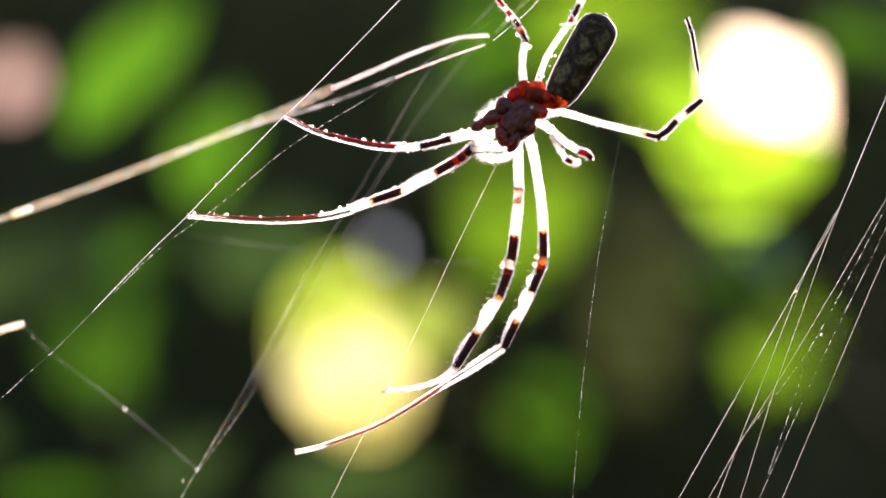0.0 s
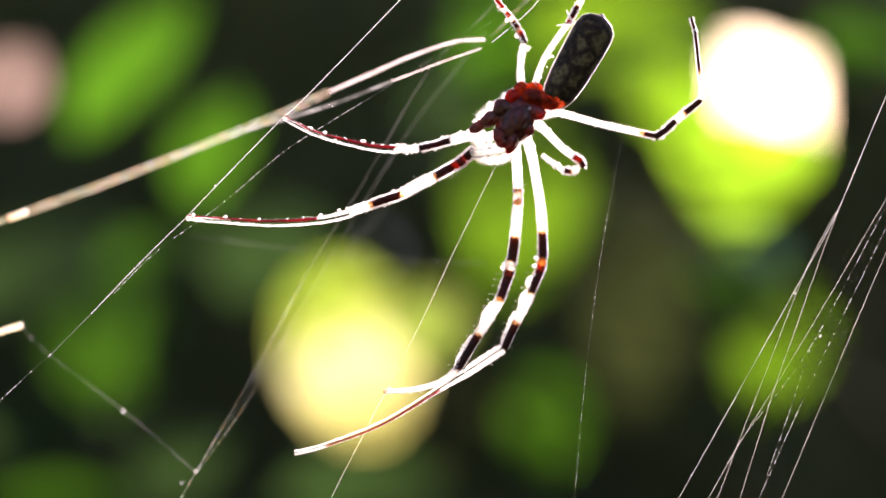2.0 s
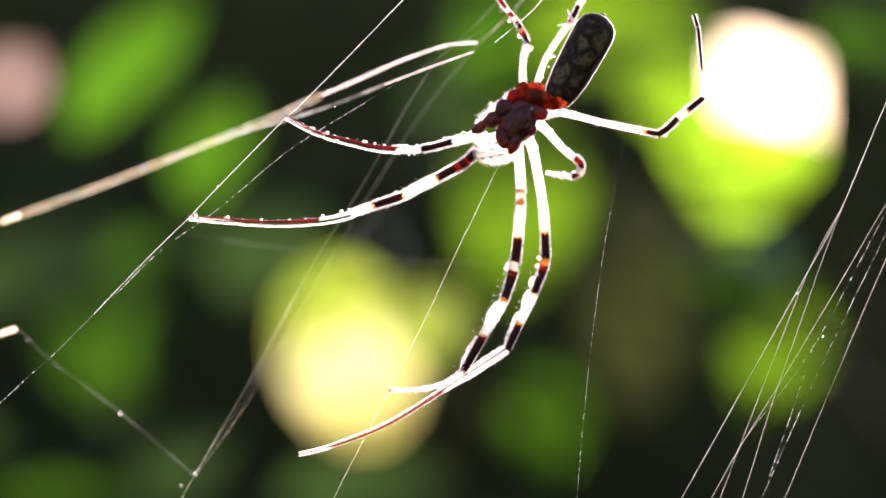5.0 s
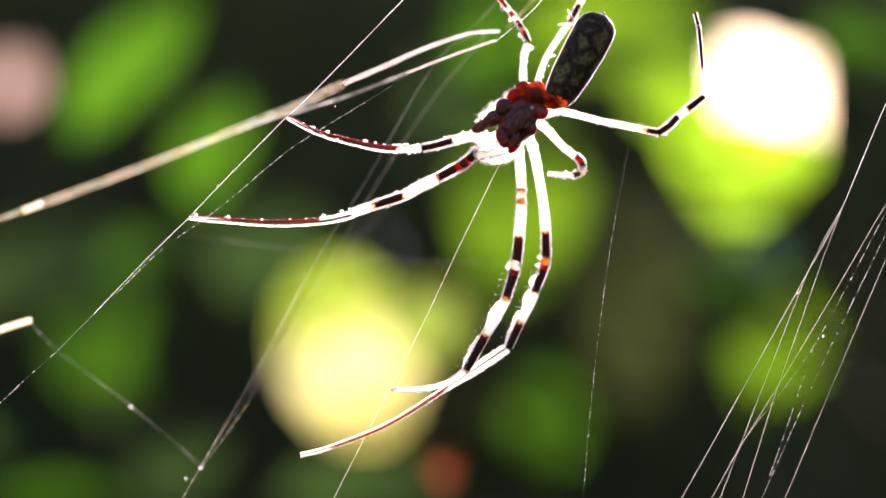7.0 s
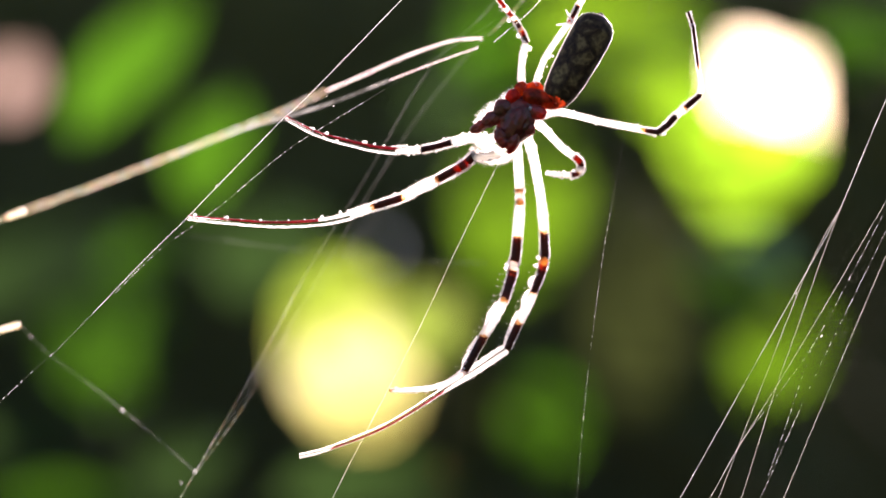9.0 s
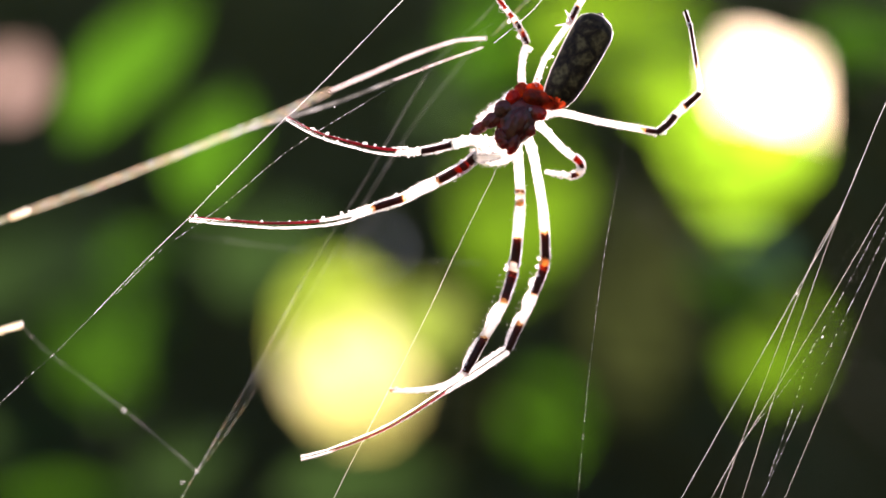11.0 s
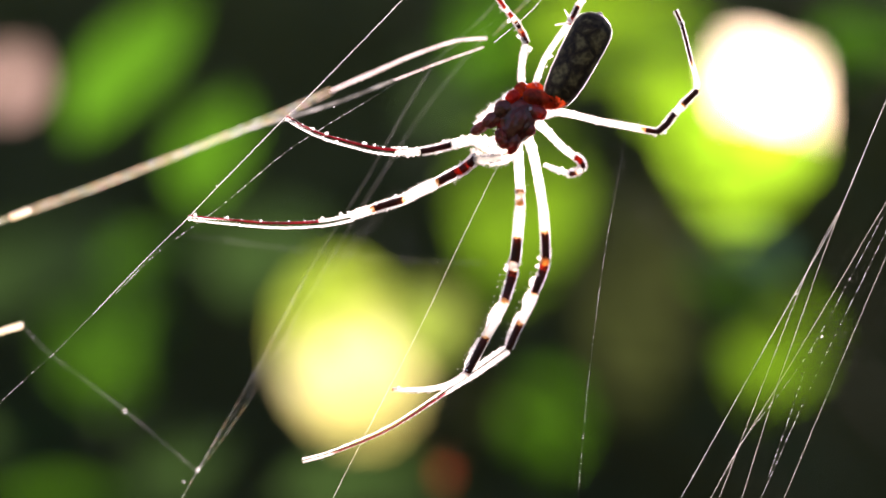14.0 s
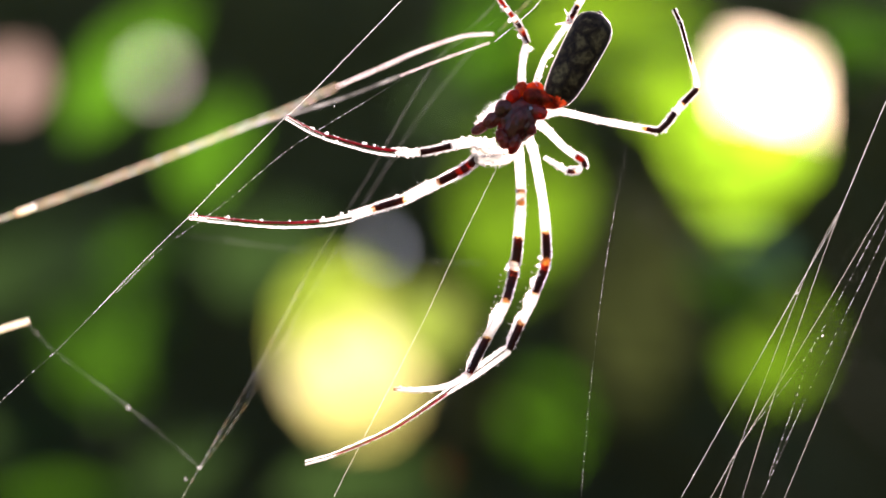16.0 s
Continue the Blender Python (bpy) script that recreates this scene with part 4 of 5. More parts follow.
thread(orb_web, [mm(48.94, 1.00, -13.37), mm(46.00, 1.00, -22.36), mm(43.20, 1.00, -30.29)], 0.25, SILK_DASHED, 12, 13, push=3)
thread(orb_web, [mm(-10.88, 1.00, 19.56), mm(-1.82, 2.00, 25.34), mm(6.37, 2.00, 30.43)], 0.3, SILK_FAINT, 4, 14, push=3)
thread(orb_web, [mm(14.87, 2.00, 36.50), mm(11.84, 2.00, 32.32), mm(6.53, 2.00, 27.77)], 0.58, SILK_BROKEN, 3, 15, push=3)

# drops, and two blobs added for bright glints where threads meet
for place, size in ((mm(50.90, 3.50, -11.80), 2.6), (mm(47.45, 3.50, -6.00), 2.4), (mm(33.50, 3.50, -30.60), 2.0), (mm(-31.00, 4.00, 8.60), 1.7), (mm(-15.10, 4.00, 19.30), 1.5)):
    bm = bmesh.new()
    blob(bm, place - HUB, (Vector((size * 0.7 * U, 0, 0)), Vector((0, size * 0.7 * U, 0)), Vector((size * 0.4 * U, 0, size * U))), 0, 10, 8, 0.2)
    part("drop_or_glint", bm, [HAIR], orb_web, "tiny bright drop, or a blob for a glint")

rear_threads, droplets = [], []
rear_web = new("barrier_web")
rear_web.location = HUB
tagged(rear_web, "loose pale silk strands behind the spider", "spider web")
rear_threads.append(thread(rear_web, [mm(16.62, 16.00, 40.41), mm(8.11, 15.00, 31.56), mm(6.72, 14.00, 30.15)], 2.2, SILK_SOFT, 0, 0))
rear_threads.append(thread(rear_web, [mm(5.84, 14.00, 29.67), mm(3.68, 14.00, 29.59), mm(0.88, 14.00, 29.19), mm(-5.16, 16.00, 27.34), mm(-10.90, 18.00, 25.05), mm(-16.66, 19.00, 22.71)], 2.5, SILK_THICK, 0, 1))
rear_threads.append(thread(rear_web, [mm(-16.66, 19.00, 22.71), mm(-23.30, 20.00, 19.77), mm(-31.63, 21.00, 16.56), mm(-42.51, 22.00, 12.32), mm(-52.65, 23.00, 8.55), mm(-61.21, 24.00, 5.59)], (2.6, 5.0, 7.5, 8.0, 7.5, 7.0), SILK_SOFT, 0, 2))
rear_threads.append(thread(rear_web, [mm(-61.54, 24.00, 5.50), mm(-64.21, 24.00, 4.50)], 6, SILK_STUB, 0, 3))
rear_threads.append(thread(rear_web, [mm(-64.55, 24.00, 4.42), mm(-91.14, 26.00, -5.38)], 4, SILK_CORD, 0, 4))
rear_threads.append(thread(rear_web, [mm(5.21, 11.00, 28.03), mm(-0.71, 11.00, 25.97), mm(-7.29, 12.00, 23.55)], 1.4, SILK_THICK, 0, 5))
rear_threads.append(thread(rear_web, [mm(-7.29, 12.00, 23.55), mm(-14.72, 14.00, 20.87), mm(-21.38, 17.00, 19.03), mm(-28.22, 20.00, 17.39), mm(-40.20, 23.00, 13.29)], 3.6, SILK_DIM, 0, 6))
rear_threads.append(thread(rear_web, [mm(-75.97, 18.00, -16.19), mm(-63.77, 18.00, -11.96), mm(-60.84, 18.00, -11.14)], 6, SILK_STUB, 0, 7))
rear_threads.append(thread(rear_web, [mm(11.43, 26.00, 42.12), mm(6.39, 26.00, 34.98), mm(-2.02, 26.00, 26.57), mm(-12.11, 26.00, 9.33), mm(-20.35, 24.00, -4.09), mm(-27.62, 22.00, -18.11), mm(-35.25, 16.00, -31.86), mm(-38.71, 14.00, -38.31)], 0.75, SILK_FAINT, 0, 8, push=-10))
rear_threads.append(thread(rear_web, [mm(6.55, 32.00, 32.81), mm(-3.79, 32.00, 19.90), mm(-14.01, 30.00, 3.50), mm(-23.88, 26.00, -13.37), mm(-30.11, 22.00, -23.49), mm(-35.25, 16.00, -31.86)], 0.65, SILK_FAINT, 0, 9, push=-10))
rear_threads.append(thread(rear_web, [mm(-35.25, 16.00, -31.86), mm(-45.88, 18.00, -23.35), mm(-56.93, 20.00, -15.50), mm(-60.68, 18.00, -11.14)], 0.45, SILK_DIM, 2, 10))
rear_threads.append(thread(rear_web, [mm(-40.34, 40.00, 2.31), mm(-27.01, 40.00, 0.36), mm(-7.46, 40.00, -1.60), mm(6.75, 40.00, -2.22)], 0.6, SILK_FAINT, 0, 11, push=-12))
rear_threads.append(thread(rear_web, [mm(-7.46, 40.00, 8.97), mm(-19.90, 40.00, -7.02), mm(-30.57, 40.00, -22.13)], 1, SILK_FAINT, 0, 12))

rear_threads.append(thread(rear_web, [mm(-20.35, 24.00, -4.09), mm(-27.62, 22.00, -18.11), mm(-35.25, 16.00, -31.86), mm(-38.71, 14.00, -38.31)], 1.2, SILK_SOFT, 0, 13, push=-5))
rear_threads.append(thread(rear_web, [mm(-22.40, 24.00, -12.00), mm(-29.30, 20.00, -23.60), mm(-34.85, 16.00, -31.60)], 1.3, SILK_SOFT, 0, 14, push=-5))
for across in (-0.40, 0.42):  # the thick cord is two strands that run side by side
    rear_threads.append(thread(rear_web, [mm(x + 0.357 * across, y, z - 0.934 * across) for x, y, z in (
        (-16.66, 19.00, 22.71), (-23.30, 20.00, 19.77), (-31.63, 21.00, 16.56), (-42.51, 22.00, 12.32), (-52.65, 23.00, 8.55), (-61.21, 24.00, 5.59))], 1.8, SILK_CORD, 0, 15))

# drops of water on the loose strands
for place, size in ((mm(-46.04, 18.00, -23.35), 3.0), (mm(-35.25, 16.00, -31.86), 2.6), (mm(-37.26, 16.00, -33.47), 1.5)):
    bm = bmesh.new()
    blob(bm, place - HUB, (Vector((size * U, 0, 0)), Vector((0, size * U, 0)), Vector((0, 0, size * U))), 0, 12, 9)
    droplets.append(part("drop_or_glint", bm, [HAIR], rear_web, "tiny bright drop, or a blob for a glint"))


# ---- small things that drift and turn in the light ----
def fluff():
    """A flat tuft: seen edge on it all but vanishes."""
    rng = random.Random(3)
    root = new("seed_fluff")
    tagged(root, "tiny pale seed fluff drifting in the air", "seed fluff")
    bm = bmesh.new()
    hub = bm.verts.new((0, -0.00008, 0))
    ring = [bm.verts.new((math.cos(2 * math.pi * k / 40) * q, rng.uniform(-0.00004, 0.00004), math.sin(2 * math.pi * k / 40) * q))
            for k, q in enumerate(rng.uniform(0.00062, 0.00088) for _ in range(40))]
    for k in range(40):
        bm.faces.new((hub, ring[k], ring[(k + 1) % 40]))
    for k in range(80):
        a = 2 * math.pi * k / 80
        bristle(bm, Vector((0, 0, 0)), Vector((math.cos(a), rng.uniform(-0.03, 0.03), math.sin(a))) * rng.uniform(0.0006, 0.0009), 0.00003)
    part("tuft", bm, DOWN, root)
    bm = bmesh.new()
    blob(bm, Vector((0, 0.0001, 0)), (Vector((0.00008, 0, 0)), Vector((0, 0.0002, 0)), Vector((0, 0, 0.00008))), 0, 8, 6)
    part("seed", bm, [BARK], root)
    return root


def sky_glint_flake():
    # a made-up flake: it stands in for a blurred glint of far sky
    rng = random.Random(14)
    root = new("petal")
    root.location = mm(-44.00, 1000.00, 0.40)
    tagged(root, "added blue-grey flake on a thread, stands in for a sky glint", "petal")
    bm = bmesh.new()
    leaf_mesh(bm, 0.012, 0.011, rng, 0.05, 0.6)
    bmesh.ops.rotate(bm, verts=bm.verts, cent=(0, 0, 0), matrix=Euler((radians(90), radians(80), 0)).to_matrix())
    part("blade", bm, GLINT, root)
    bm = bmesh.new()
    tube(bm, [(Vector((0, 0, 0.005)), 0.00003, 0), (Vector((0, 0, 0.4702)), 0.00003, 0)], 4)
    part("thread", bm, SILK_DIM, root)
    return root


def hanging_leaf():
    rng = random.Random(4)
    root = new("dead_leaf")
    root.location = mm(0.30, 240.00, -61.20)
    tagged(root, "small rust-red dead leaf turning on a silk thread", "leaf")
    bm = bmesh.new()
    leaf_mesh(bm, 0.0076, 0.0066, rng, 0.0)
    bmesh.ops.scale(bm, verts=bm.verts, vec=(1, 1, 0.25))
    bmesh.ops.rotate(bm, verts=bm.verts, cent=(0, 0, 0), matrix=Euler((radians(90), radians(70), 0)).to_matrix())
    part("blade", bm, RUST, root)
    bm = bmesh.new()
    tube(bm, [(Vector((0, 0, 0.003)), 0.00003, 0), (Vector((-0.0534, 0, 0.525)), 0.00003, 0)], 4)
    part("thread", bm, SILK_DIM, root)
    return root


seed_fluff = fluff()
dead_leaf = hanging_leaf()
petal = sky_glint_flake()


# ---- what moves ----
def turn(deg):
    """A turn in the plane of the web, counter-clockwise for the viewer."""
    return Matrix.Rotation(radians(-deg), 4, Vector((0, 1, 0)))


def swung(x, z, deg, about):
    """A shift in millimetres and a turn in the plane of the web about a point, as a change of the resting place."""
    return Matrix.Translation(about + Vector((x, 0, z)) * 0.001) @ turn(deg) @ Matrix.Translation(-about)


def key_leg(pieces, body_at, swings, joints):
    """Key a leg of the spider. body_at: the spider's change of place, by seconds; swings: rows of seconds and, for each group of
    segments, its change of place; joints: where the thigh and the further pieces rest."""
    thigh_rest, knee_rest = Matrix.Translation(joints[0]), Matrix.Translation(joints[1])
    thigh_rows, rows = [], {k: [] for k in range(1, len(pieces))}
    for t, groups in swings:
        body_world = body_at[t] @ Matrix.Translation(SPIDER_AT)
        thigh_world = groups[0] @ thigh_rest
        thigh_rows.append((t, body_world.inverted() @ thigh_world))
        for k in range(2, len(pieces)):
            rows[k].append((t, thigh_world.inverted() @ groups[k // 2] @ knee_rest))
    walk(pieces[0], thigh_rows)
    for k in range(2, len(pieces)):
        walk(pieces[k], rows[k])


def chain(body_change, points, angles):
    """The changes of place of a limb's segments: each turns about its upper joint, which the segment above carries."""
    out, carried = [], body_change
    for point, a in zip(points, angles):
        now = carried @ point
        carried = Matrix.Translation(now) @ turn(a) @ Matrix.Translation(-point)
        out.append(carried)
    return out


def motions():
    # the spider sways and turns slowly in the wind: seconds, millimetres across and up, degrees
    sway = [(0, 0.29, 0.21, -1.3), (0.5, 0.36, 0.19, -1.2), (1, 0.37, 0.20, -1.0), (1.5, 0.24, 0.12, -0.8), (2, 0.01, 0.03, -0.7), (2.5, 0.28, -0.09, -0.6), (3, 0.18, -0.03, -0.4), (3.5, -0.01, 0.01, -0.1), (4, 0.08, 0.04, -0.1), (6.5, 0.47, -0.09, 0.0), (7, 0.35, 0.11, 0.0), (7.5, 0.00, 0.14, 0.0), (8, -0.23, 0.26, 0.0), (8.5, 0.24, 0.14, 0.0), (9, 0.12, 0.03, 0.0), (11.5, 0.18, -0.10, 0.5), (12, 0.06, 0.10, 0.5), (12.5, 0.07, 0.04, 0.6), (13, -0.07, -0.04, 0.7), (13.5, 0.06, -0.07, 0.8), (14, 0.18, -0.05, 0.9), (14.5, 0.16, 0.09, 1.0), (15, 0.11, -0.02, 1.2), (15.5, 0.15, -0.02, 1.3), (16, 0.27, -0.02, 1.3)]
    body_at = {t: swung(x, z, a, SPIDER_AT) for t, x, z, a in sway}
    walk(spider, [(t, body_at[t] @ Matrix.Translation(SPIDER_AT)) for t, x, z, a in sway])
    # the web sways by itself: seconds, millimetres across and up
    web = [(0, 0.23, 0.23), (0.5, 0.40, 0.06), (1, 0.32, 0.12), (1.5, 0.11, 0.14), (2, 0.11, 0.03), (2.5, 0.17, -0.17), (3, 0.17, 0.03), (3.5, 0.00, 0.00), (4, 0.17, 0.03), (6.5, 0.52, -0.14), (7, 0.49, 0.03), (7.5, 0.17, 0.11), (8, 0.17, 0.17), (8.5, 0.58, 0.06), (9, 0.29, 0.03), (11.5, 0.40, -0.09), (12, 0.29, 0.06), (12.5, 0.40, -0.06), (13, 0.20, 0.03), (13.5, 0.32, 0.00), (14, 0.32, -0.06), (14.5, 0.26, 0.03), (15, 0.26, 0.06), (15.5, 0.32, 0.03), (16, 0.40, 0.06)]
    walk(orb_web, [(t, Matrix.Translation(HUB + Vector((x, 0, z)) * 0.001)) for t, x, z in web])
    slack = [(0, -0.41, 0.17), (0.5, -0.17, 0.23), (1, 0.03, 0.06), (1.5, -0.17, 0.03), (2, -0.06, 0.03), (2.5, 0.23, 0.35), (3, 0.52, 0.03), (3.5, 0.00, -0.00), (4, -0.17, 0.03), (6.5, 0.52, 0.67), (7, 0.72, 0.26), (7.5, 0.40, 0.17), (8, 0.46, 0.29), (8.5, 0.52, 0.12), (9, 0.06, 0.03), (11.5, 0.12, 0.09), (12, 0.12, 0.23), (12.5, 0.46, 0.17), (13, 0.49, -0.09), (13.5, 0.20, 0.00), (14, 0.20, -0.00), (14.5, 0.55, 0.03), (15, 0.66, 0.00), (15.5, 0.72, 0.20), (16, 0.52, 0.23)]
    for strand in side_threads:
        walk(strand, [(t, Matrix.Translation(Vector((x, 0, z)) * 0.001)) for t, x, z in slack])
    # the loose strands behind slide along their own runs, the thick one furthest: seconds, millimetres across and up
    thick = [(0, 0.64, 0.52), (0.5, 0.77, 0.38), (1, 0.38, 0.26), (1.5, 0.38, 0.13), (2, 0.13, -0.00), (2.5, 0.52, 0.38), (3, 0.52, 0.38), (3.5, 0.00, -0.00), (4, -2.29, -1.14), (6.5, 2.04, 1.03), (7, 2.18, 1.15), (7.5, 2.04, 1.03), (8, 1.79, 0.90), (8.5, 1.03, 0.52), (9, -0.25, 0.13), (11.5, 0.38, 0.13), (12, 0.13, 0.13), (12.5, 0.26, -0.00), (13, 0.13, -0.00), (13.5, 0.26, -0.00), (14, 0.38, 0.13), (14.5, 0.13, 0.13), (15, 0.38, 0.26), (15.5, 1.15, 0.64), (16, 1.28, 0.77)]
    stub = [(0, 0.37, 0.37), (0.5, 0.62, 0.37), (1, 0.12, 0.13), (1.5, 0.25, 0.13), (2, 0.25, 0.13), (2.5, 0.25, 0.25), (3, 0.37, 0.37), (3.5, 0.00, -0.00), (4, -1.50, -0.87), (6.5, 1.37, 0.75), (7, 1.50, 0.87), (7.5, 1.37, 0.75), (8, 1.12, 0.63), (8.5, 0.75, 0.37), (9, -0.12, 0.25), (11.5, 0.25, 0.25), (12, 0.00, 0.25), (12.5, 0.25, 0.13), (13, 0.12, -0.00), (13.5, 0.25, -0.00), (14, 0.25, 0.13), (14.5, 0.25, 0.25), (15, 0.25, 0.25), (15.5, 0.75, 0.63), (16, 1.12, 0.75)]
    droop = [(0, 0.25, 0.25), (0.5, 0.37, 0.13), (1, 0.13, 0.13), (1.5, 0.13, 0.13), (2, 0.00, -0.00), (2.5, 0.13, 0.25), (3, 0.25, 0.25), (3.5, 0.00, -0.00), (4, -0.99, -0.62), (6.5, 1.00, 0.50), (7, 1.12, 0.63), (7.5, 0.88, 0.50), (8, 0.75, 0.50), (8.5, 0.50, 0.25), (9, -0.12, 0.13), (11.5, 0.13, 0.13), (12, -0.12, 0.13), (12.5, 0.25, -0.00), (13, 0.00, -0.00), (13.5, 0.13, -0.00), (14, 0.25, -0.00), (14.5, 0.13, 0.13), (15, 0.13, 0.13), (15.5, 0.50, 0.37), (16, 0.75, 0.50)]
    fork = [(0, 0.13, 0.37), (0.5, 0.25, 0.12), (1, 0.13, 0.25), (1.5, 0.13, 0.12), (2, 0.00, 0.12), (2.5, 0.00, 0.12), (3, 0.13, 0.37), (3.5, 0.00, -0.00), (4, -0.49, -0.49), (6.5, 0.62, 0.49), (7, 0.62, 0.62), (7.5, 0.50, 0.49), (8, 0.37, 0.37), (8.5, 0.37, 0.25), (9, -0.12, 0.12), (11.5, 0.13, 0.12), (12, -0.12, 0.12), (12.5, 0.25, 0.12), (13, 0.00, -0.00), (13.5, 0.13, -0.00), (14, 0.25, 0.25), (14.5, 0.13, 0.25), (15, 0.13, 0.25), (15.5, 0.25, 0.37), (16, 0.50, 0.62)]
    for strand, shifts, share in [(k, thick, 1) for k in rear_threads[:7] + rear_threads[15:]] + [(rear_threads[7], stub, 1), (rear_threads[10], droop, 1), (droplets[0], droop, 1)] \
            + [(k, fork, 1) for k in droplets[1:]] + [(k, fork, 0.7) for k in rear_threads[8:10] + rear_threads[13:15]]:
        walk(strand, [(t, Matrix.Translation(Vector((x, 0, z)) * 0.001 * share)) for t, x, z in shifts])
    # two legs hold the web by their tips and swing about them
    hold = [(0, 0.10, 0.22, -0.5), (0.5, 0.22, 0.14, -0.4), (1, 0.22, 0.14, -0.4), (1.5, 0.16, 0.10, -0.5), (2, -0.01, 0.00, -0.6), (2.5, 0.11, -0.11, -0.7), (3, 0.11, 0.02, -0.8), (3.5, -0.00, -0.01, -0.9), (4, 0.12, 0.00, -1.0), (6.5, 0.35, 0.00, -1.0), (7, 0.35, 0.12, -1.0), (7.5, 0.12, 0.12, -1.0), (8, -0.06, 0.24, -1.0), (8.5, 0.36, 0.13, -1.1), (9, 0.25, -0.02, -1.2), (11.5, 0.33, -0.04, -1.9), (12, 0.09, 0.12, -1.8), (12.5, 0.26, 0.00, -1.8), (13, 0.09, -0.04, -1.9), (13.5, 0.21, -0.03, -2.0), (14, 0.27, -0.02, -2.0), (14.5, 0.16, 0.11, -2.1), (15, 0.17, 0.09, -2.4), (15.5, 0.18, 0.07, -2.6), (16, 0.30, 0.09, -2.7)]
    tip = mm(-21.22, 1.00, 17.67)
    key_leg(leg_one_parts, body_at, [(t, [swung(x, z, a, tip)] * 4) for t, x, z, a in hold], (mm(6.74, 4.00, 15.39), mm(0.85, 7.00, 15.13)))
    hold = [(0, 0.19, 0.25, -0.5), (0.5, 0.25, 0.14, -0.5), (1, 0.30, 0.15, -0.6), (1.5, 0.18, 0.14, -0.8), (2, 0.06, -0.00, -1.0), (2.5, 0.18, -0.11, -1.1), (3, 0.18, 0.02, -1.1), (3.5, 0.00, -0.01, -1.2), (4, 0.18, 0.00, -1.3), (6.5, 0.41, -0.11, -1.3), (7, 0.41, 0.02, -1.4), (7.5, 0.17, 0.11, -1.5), (8, 0.05, 0.24, -1.6), (8.5, 0.40, 0.14, -1.7), (9, 0.23, -0.02, -1.8), (11.5, 0.40, -0.14, -1.8), (12, 0.17, 0.03, -1.7), (12.5, 0.28, -0.00, -1.9), (13, 0.16, -0.01, -2.1), (13.5, 0.28, -0.02, -2.3), (14, 0.27, -0.01, -2.4), (14.5, 0.28, 0.10, -2.3), (15, 0.22, 0.02, -2.3), (15.5, 0.27, -0.01, -2.4), (16, 0.39, 0.09, -2.6)]
    tip = mm(-34.29, 1.00, 4.31)
    key_leg(leg_two_parts, body_at, [(t, [swung(x, z, a, tip)] * 4) for t, x, z, a in hold], (mm(7.35, 4.00, 14.24), mm(4.17, 6.00, 13.83)))
    # the raised leg folds slowly inwards: seconds, degrees of its thigh, shin and foot
    fold = [(0, -1.7, 1.4, 3.8), (0.5, -1.5, 1.0, 2.8), (1, -1.2, 0.5, 1.7), (1.5, -1.0, 0.0, 0.7), (2, -0.9, -0.1, -0.1), (2.5, -0.7, -0.0, -0.5), (3, -0.4, -0.0, -0.6), (3.5, -0.1, 0.1, -0.4), (4, -0.1, 0.3, -0.3), (6.5, 0.6, -0.2, -1.7), (7, 0.5, 0.1, -1.0), (7.5, 0.6, 0.7, -0.1), (8, 0.8, 1.5, 0.7), (8.5, 0.9, 2.1, 1.2), (9, 0.8, 2.4, 1.5), (11.5, 1.4, 4.4, 3.6), (12, 1.4, 4.7, 3.9), (12.5, 1.4, 5.6, 4.8), (13, 1.4, 6.7, 5.9), (13.5, 1.3, 7.4, 7.1), (14, 1.2, 7.9, 8.5), (14.5, 1.4, 8.2, 9.5), (15, 1.4, 8.4, 9.4), (15.5, 1.4, 8.7, 9.3), (16, 1.4, 9.0, 9.5)]
    joints = (mm(12.71, 4.00, 17.99), mm(29.58, 9.00, 15.89), mm(35.61, 8.00, 20.96))
    rows = [(t, chain(body_at[t], joints, (a, b, c))) for t, a, b, c in fold]
    key_leg(leg_right_parts, body_at, [(t, (g[0], g[1], g[1], g[2])) for t, g in rows], joints)
    # the two hanging legs drift apart
    drift = [(0, -1.4, -1.5, 2.6), (0.5, -1.0, -1.3, 2.6), (1, -0.5, -1.1, 2.3), (1.5, -0.3, -1.0, 1.9), (2, -0.2, -0.9, 1.6), (2.5, -0.0, -0.7, 0.9), (3, 0.1, -0.3, 0.2), (3.5, 0.1, -0.0, 0.1), (4, 0.1, 0.0, 0.0), (6.5, 0.8, 1.0, -0.8), (7, 0.8, 1.0, -0.7), (7.5, 0.8, 0.9, -0.7), (8, 0.8, 0.9, -0.9), (8.5, 0.8, 1.1, -1.0), (9, 0.8, 1.2, -1.1), (11.5, 0.5, 1.8, -2.1), (12, 0.5, 2.1, -2.2), (12.5, 0.5, 2.3, -2.4), (13, 0.4, 2.3, -2.7), (13.5, 0.3, 2.5, -2.8), (14, 0.4, 2.7, -3.0), (14.5, 0.5, 3.0, -3.1), (15, 0.6, 3.2, -3.4), (15.5, 0.6, 3.3, -3.6), (16, 0.5, 3.3, -3.6)]
    joints = (mm(9.84, 5.00, 14.69), mm(9.39, 9.00, -2.58), mm(2.32, 6.00, -16.68))
    rows = [(t, chain(body_at[t], joints, (a, b, c))) for t, a, b, c in drift]
    key_leg(leg_low_a_parts, body_at, [(t, (g[0], g[1], g[1], g[2])) for t, g in rows], joints)
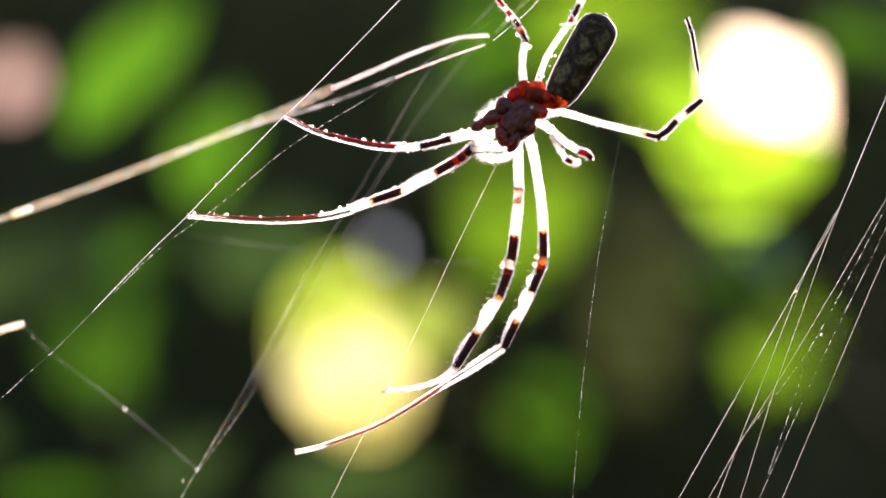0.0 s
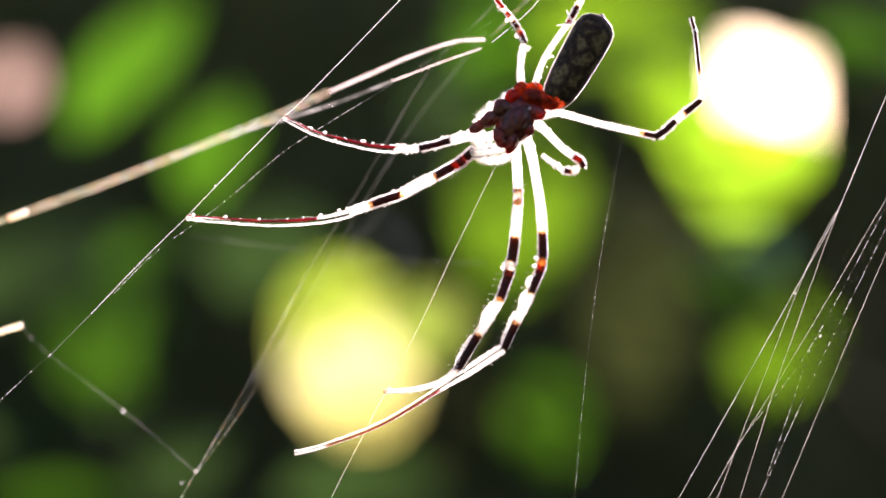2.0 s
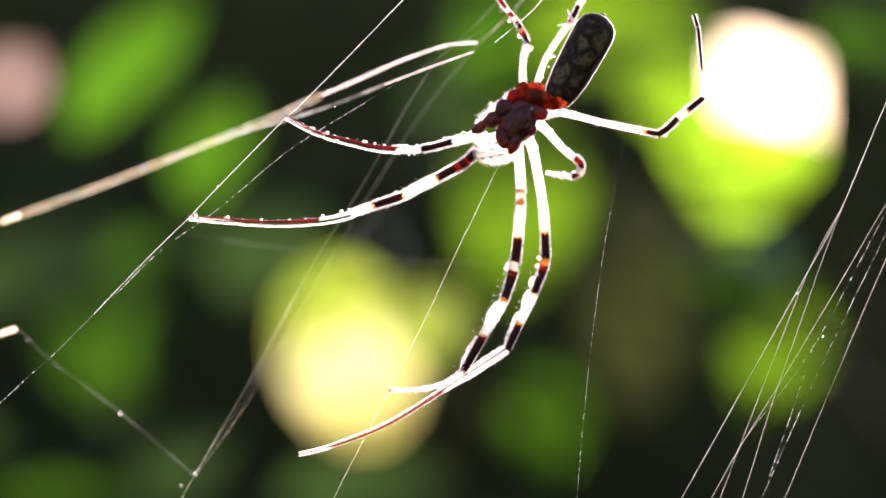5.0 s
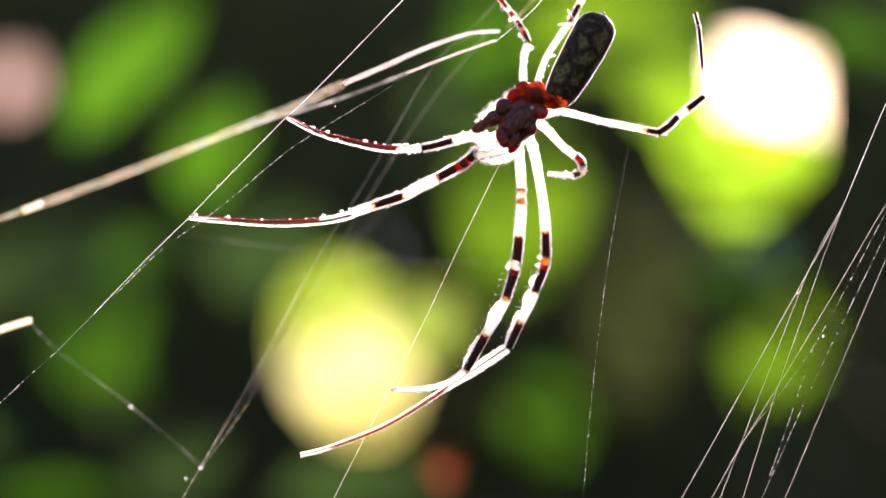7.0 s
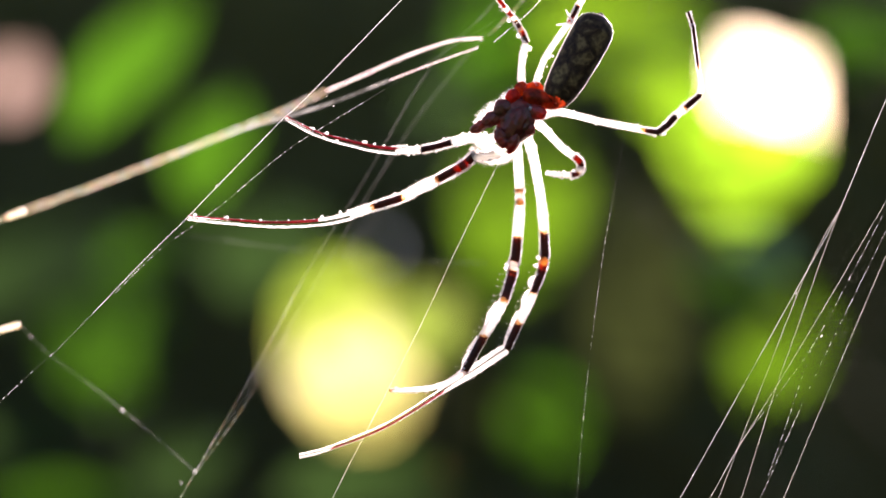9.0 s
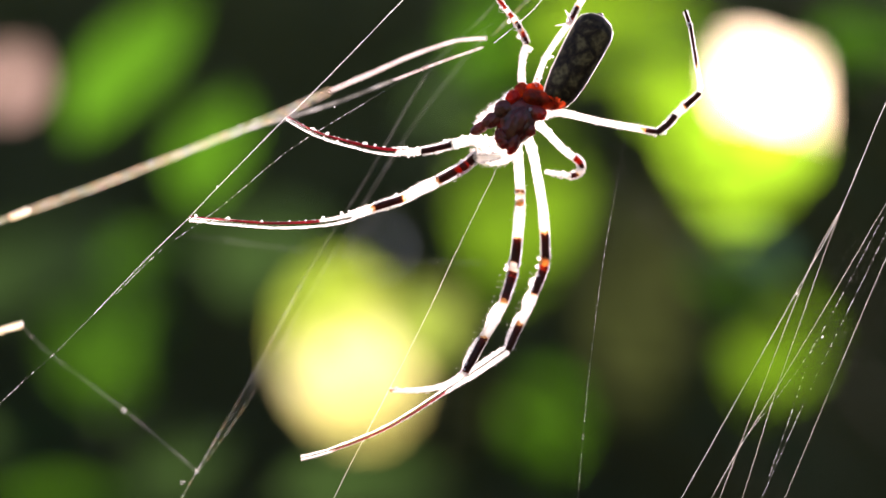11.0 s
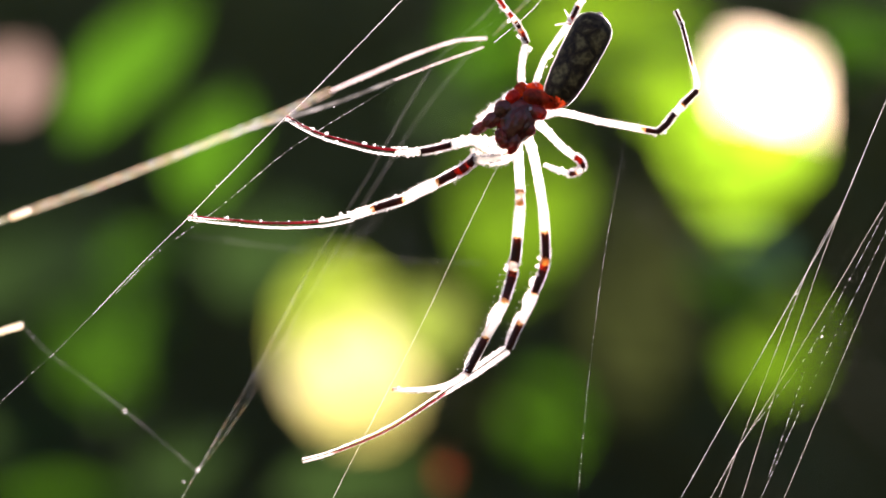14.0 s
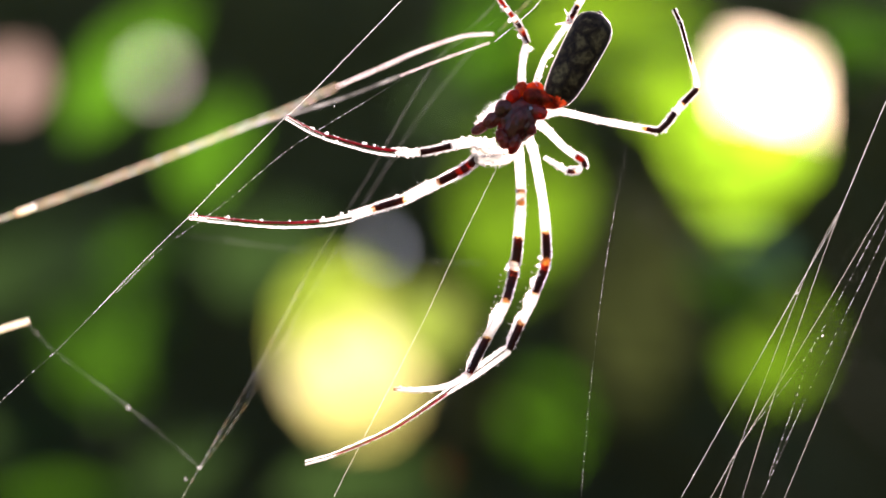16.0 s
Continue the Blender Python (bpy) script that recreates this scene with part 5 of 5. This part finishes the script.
    drift = [(0, -0.7, -0.9, 0.3), (0.5, -0.5, -0.8, 0.3), (1, -0.4, -0.7, 0.3), (1.5, -0.3, -0.6, 0.3), (2, -0.1, -0.6, 0.1), (2.5, 0.0, -0.6, 0.1), (3, 0.1, -0.4, 0.1), (3.5, 0.1, -0.1, 0.1), (4, 0.1, 0.0, 0.1), (6.5, 0.2, -0.1, 0.9), (7, 0.3, 0.0, 0.8), (7.5, 0.5, 0.1, 0.6), (8, 0.6, 0.2, 0.5), (8.5, 0.5, 0.3, 0.7), (9, 0.4, 0.2, 0.9), (11.5, 0.6, 0.3, 1.2), (12, 0.7, 0.3, 1.3), (12.5, 0.8, 0.3, 1.4), (13, 0.7, 0.3, 1.5), (13.5, 0.6, 0.3, 1.7), (14, 0.6, 0.3, 2.0), (14.5, 0.6, 0.3, 2.5), (15, 0.5, 0.3, 2.7), (15.5, 0.6, 0.4, 2.7), (16, 0.7, 0.4, 2.7)]
    joints = (mm(10.92, 5.00, 16.07), mm(13.83, 10.00, -1.65), mm(8.49, 8.00, -13.95))
    rows = [(t, chain(body_at[t], joints, (a, b, c))) for t, a, b, c in drift]
    key_leg(leg_low_b_parts, body_at, [(t, (g[0], g[1], g[1], g[2])) for t, g in rows], joints)
    # the short leg lifts its knee and uncurls at the start
    lift = [(0, 7.7), (0.5, 6.3), (1, 4.6), (1.5, 3.2), (2, 2.1), (2.5, 1.5), (3, 0.9), (3.5, 0.1), (4, -0.4), (6.5, 1.2), (7, 1.0), (7.5, 1.0), (8, 1.2), (8.5, 1.4), (9, 1.4), (11.5, 1.2), (12, 1.2), (12.5, 1.1), (13, 1.2), (13.5, 1.6), (14, 1.9), (14.5, 2.2), (15, 2.5), (15.5, 2.6), (16, 2.6)]
    joints = (mm(11.84, 5.00, 17.61), mm(18.31, 9.00, 12.29))
    curl = [(0, -44), (0.5, -36), (1, -31), (1.5, -27), (2, -22), (2.5, -15), (3, -5), (3.5, 0), (4, 1), (6.5, 6), (7.5, 8), (9, 5), (11.5, 1), (13, 3), (14, -8), (14.5, -14), (16, -18)]
    rows = []
    for t, a in lift:
        b = float(np.interp(t, [q[0] for q in curl], [q[1] for q in curl]))
        knee_now = chain(body_at[t], joints, (a, a - 0.5 * b)) + chain(body_at[t], joints, (a, b))[1:]
        rows.append((t, (knee_now[0], knee_now[1], knee_now[2], knee_now[2])))
    key_leg(leg_short_parts, body_at, rows, joints)
    # the upper legs give way at their knees, while their feet hold on
    lift = [(0, 3.2), (0.5, 2.7), (1, 2.0), (1.5, 1.6), (2, 1.6), (2.5, 1.5), (3, 0.8), (3.5, 0.4), (4, 0.5), (6.5, 0.7), (7, 0.2), (7.5, -0.0), (8, -0.1), (8.5, -0.1), (9, -0.1), (11.5, -0.5), (12, -0.4), (12.5, -0.7), (13, -1.0), (13.5, -0.8), (14, -0.4), (14.5, -0.2), (15, -0.2), (15.5, -0.5), (16, -0.7)]
    joints = (mm(10.67, 4.60, 21.88), mm(11.38, 8.00, 28.44))
    rows = [(t, chain(body_at[t], joints, (a, 0.3 * a))) for t, a in lift]
    key_leg(leg_top_a_parts, body_at, [(t, (g[0], g[1], g[1], g[1])) for t, g in rows], joints)
    lift = [(0, 0.8), (0.5, 0.8), (1, 0.7), (1.5, 0.5), (2, 0.3), (2.5, 0.5), (3, 0.4), (3.5, 0.3), (4, 0.4), (6.5, 1.2), (7, 0.8), (7.5, 0.4), (8, 0.2), (8.5, 0.1), (9, -0.0), (11.5, 0.4), (12, 0.3), (12.5, -0.4), (13, -0.9), (13.5, -0.4), (14, -0.1), (14.5, -0.3), (15, -0.2), (15.5, 0.4), (16, 0.7)]
    joints = (mm(12.51, 4.60, 22.11), mm(17.45, 8.00, 31.25))
    rows = [(t, chain(body_at[t], joints, (a, 0.3 * a))) for t, a in lift]
    key_leg(leg_top_b_parts, body_at, [(t, (g[0], g[1], g[1], g[1])) for t, g in rows], joints)
    # seed fluff drifts through near the end, tumbling
    walk(seed_fluff, [
        (0, Matrix.Translation(mm(-122.97, -107.00, -40.90)) @ pose(0, 0, 0, 0, 0, 80)), (8, Matrix.Translation(mm(-92.07, -107.00, -29.31)) @ pose(0, 0, 0, 0, 0, 80)), (13, Matrix.Translation(mm(-65.04, -107.00, -17.73)) @ pose(0, 0, 0, 0, 0, 80)), (14.5, Matrix.Translation(mm(-38.77, -107.00, -11.55)) @ pose(0, 0, 0, 0, 0, 60)), (14.7, Matrix.Translation(mm(-24.87, -107.00, -6.14)) @ pose(0, 0, 0, 0, 0, 70)), (14.8, Matrix.Translation(mm(-22.09, -107.00, -3.67)) @ pose(0, 0, 0, 0, 0, 0)), (14.9, Matrix.Translation(mm(-23.02, -107.00, -2.43)) @ pose(0, 0, 0, 0, 0, 5)), (15, Matrix.Translation(mm(-23.48, -107.00, -0.27)) @ pose(0, 0, 0, 0, 0, 30)), (15.1, Matrix.Translation(mm(-22.94, -107.00, 0.81)) @ pose(0, 0, 0, 0, 0, 75)), (15.2, Matrix.Translation(mm(-21.40, -107.00, 1.58)) @ pose(0, 0, 0, 0, 0, 80)), (15.3, Matrix.Translation(mm(-19.77, -107.00, 2.20)) @ pose(0, 0, 0, 0, 0, 20)), (15.4, Matrix.Translation(mm(-18.69, -107.00, 3.71)) @ pose(0, 0, 0, 0, 0, 30)), (15.5, Matrix.Translation(mm(-18.00, -107.00, 5.06)) @ pose(0, 0, 0, 0, 0, 75)), (15.7, Matrix.Translation(mm(-17.34, -107.00, 8.54)) @ pose(0, 0, 0, 0, 0, 85)), (15.8, Matrix.Translation(mm(-17.34, -107.00, 10.08)) @ pose(0, 0, 0, 0, 0, 75)), (15.9, Matrix.Translation(mm(-17.61, -107.00, 11.47)) @ pose(0, 0, 0, 0, 0, 5)), (16, Matrix.Translation(mm(-19.66, -107.00, 12.01)) @ pose(0, 0, 0, 0, 0, 15))])
    # a leaf beside the gap leans to and fro: seconds, metres
    rest = waving_leaf.matrix_basis.copy()
    walk(waving_leaf, [(t, Matrix.Translation((1.6 * x, 0, 0)) @ rest) for t, x in [(0, 0.0000), (1, 0.0000), (2, -0.0017), (3, -0.0013), (4, -0.0010), (6.5, -0.0003), (7, -0.0013), (7.5, -0.0030), (8.5, -0.0046), (9, -0.0046), (11.5, -0.0010), (12, 0.0000), (12.5, -0.0036), (13, -0.0036), (13.5, -0.0083), (14, -0.0069), (15, -0.0096), (16, -0.0086)]])
    # the dead leaf turns on its thread
    hang = dead_leaf.location.copy()
    walk(dead_leaf, [(t, Matrix.Translation(hang) @ pose(0, 0, 0, 0, 0, a)) for t, a in [(0, 90), (1, 95), (2, 85), (3, 95), (4, 88), (5.5, 80), (6, 40), (6.5, 10), (7, 15), (7.3, 45), (7.6, 88), (9, 95), (10, 88), (11.2, 88), (11.5, 62), (11.8, 15), (12, 30), (12.3, 88), (13.2, 92), (13.8, 85), (14, 40), (14.3, 20), (14.6, 12), (14.8, 75), (15.1, 88), (15.3, 55), (15.5, 42), (15.8, 80), (16, 66)]])

    # the flake turns so that the sky glint it stands for comes and goes
    hang = petal.location.copy()
    walk(petal, [(t, Matrix.Translation(hang) @ pose(0, 0, 0, 0, 0, a)) for t, a in [(0, 10), (1, 15), (1.6, 50), (2, 64), (3, 56), (4, 60), (6.5, 64), (7.5, 62), (8.5, 48), (9.5, 55), (12, 50), (13, 62), (13.6, 80), (14, 90), (15, 88), (15.3, 55), (15.6, 25), (16, 5)]])


motions()
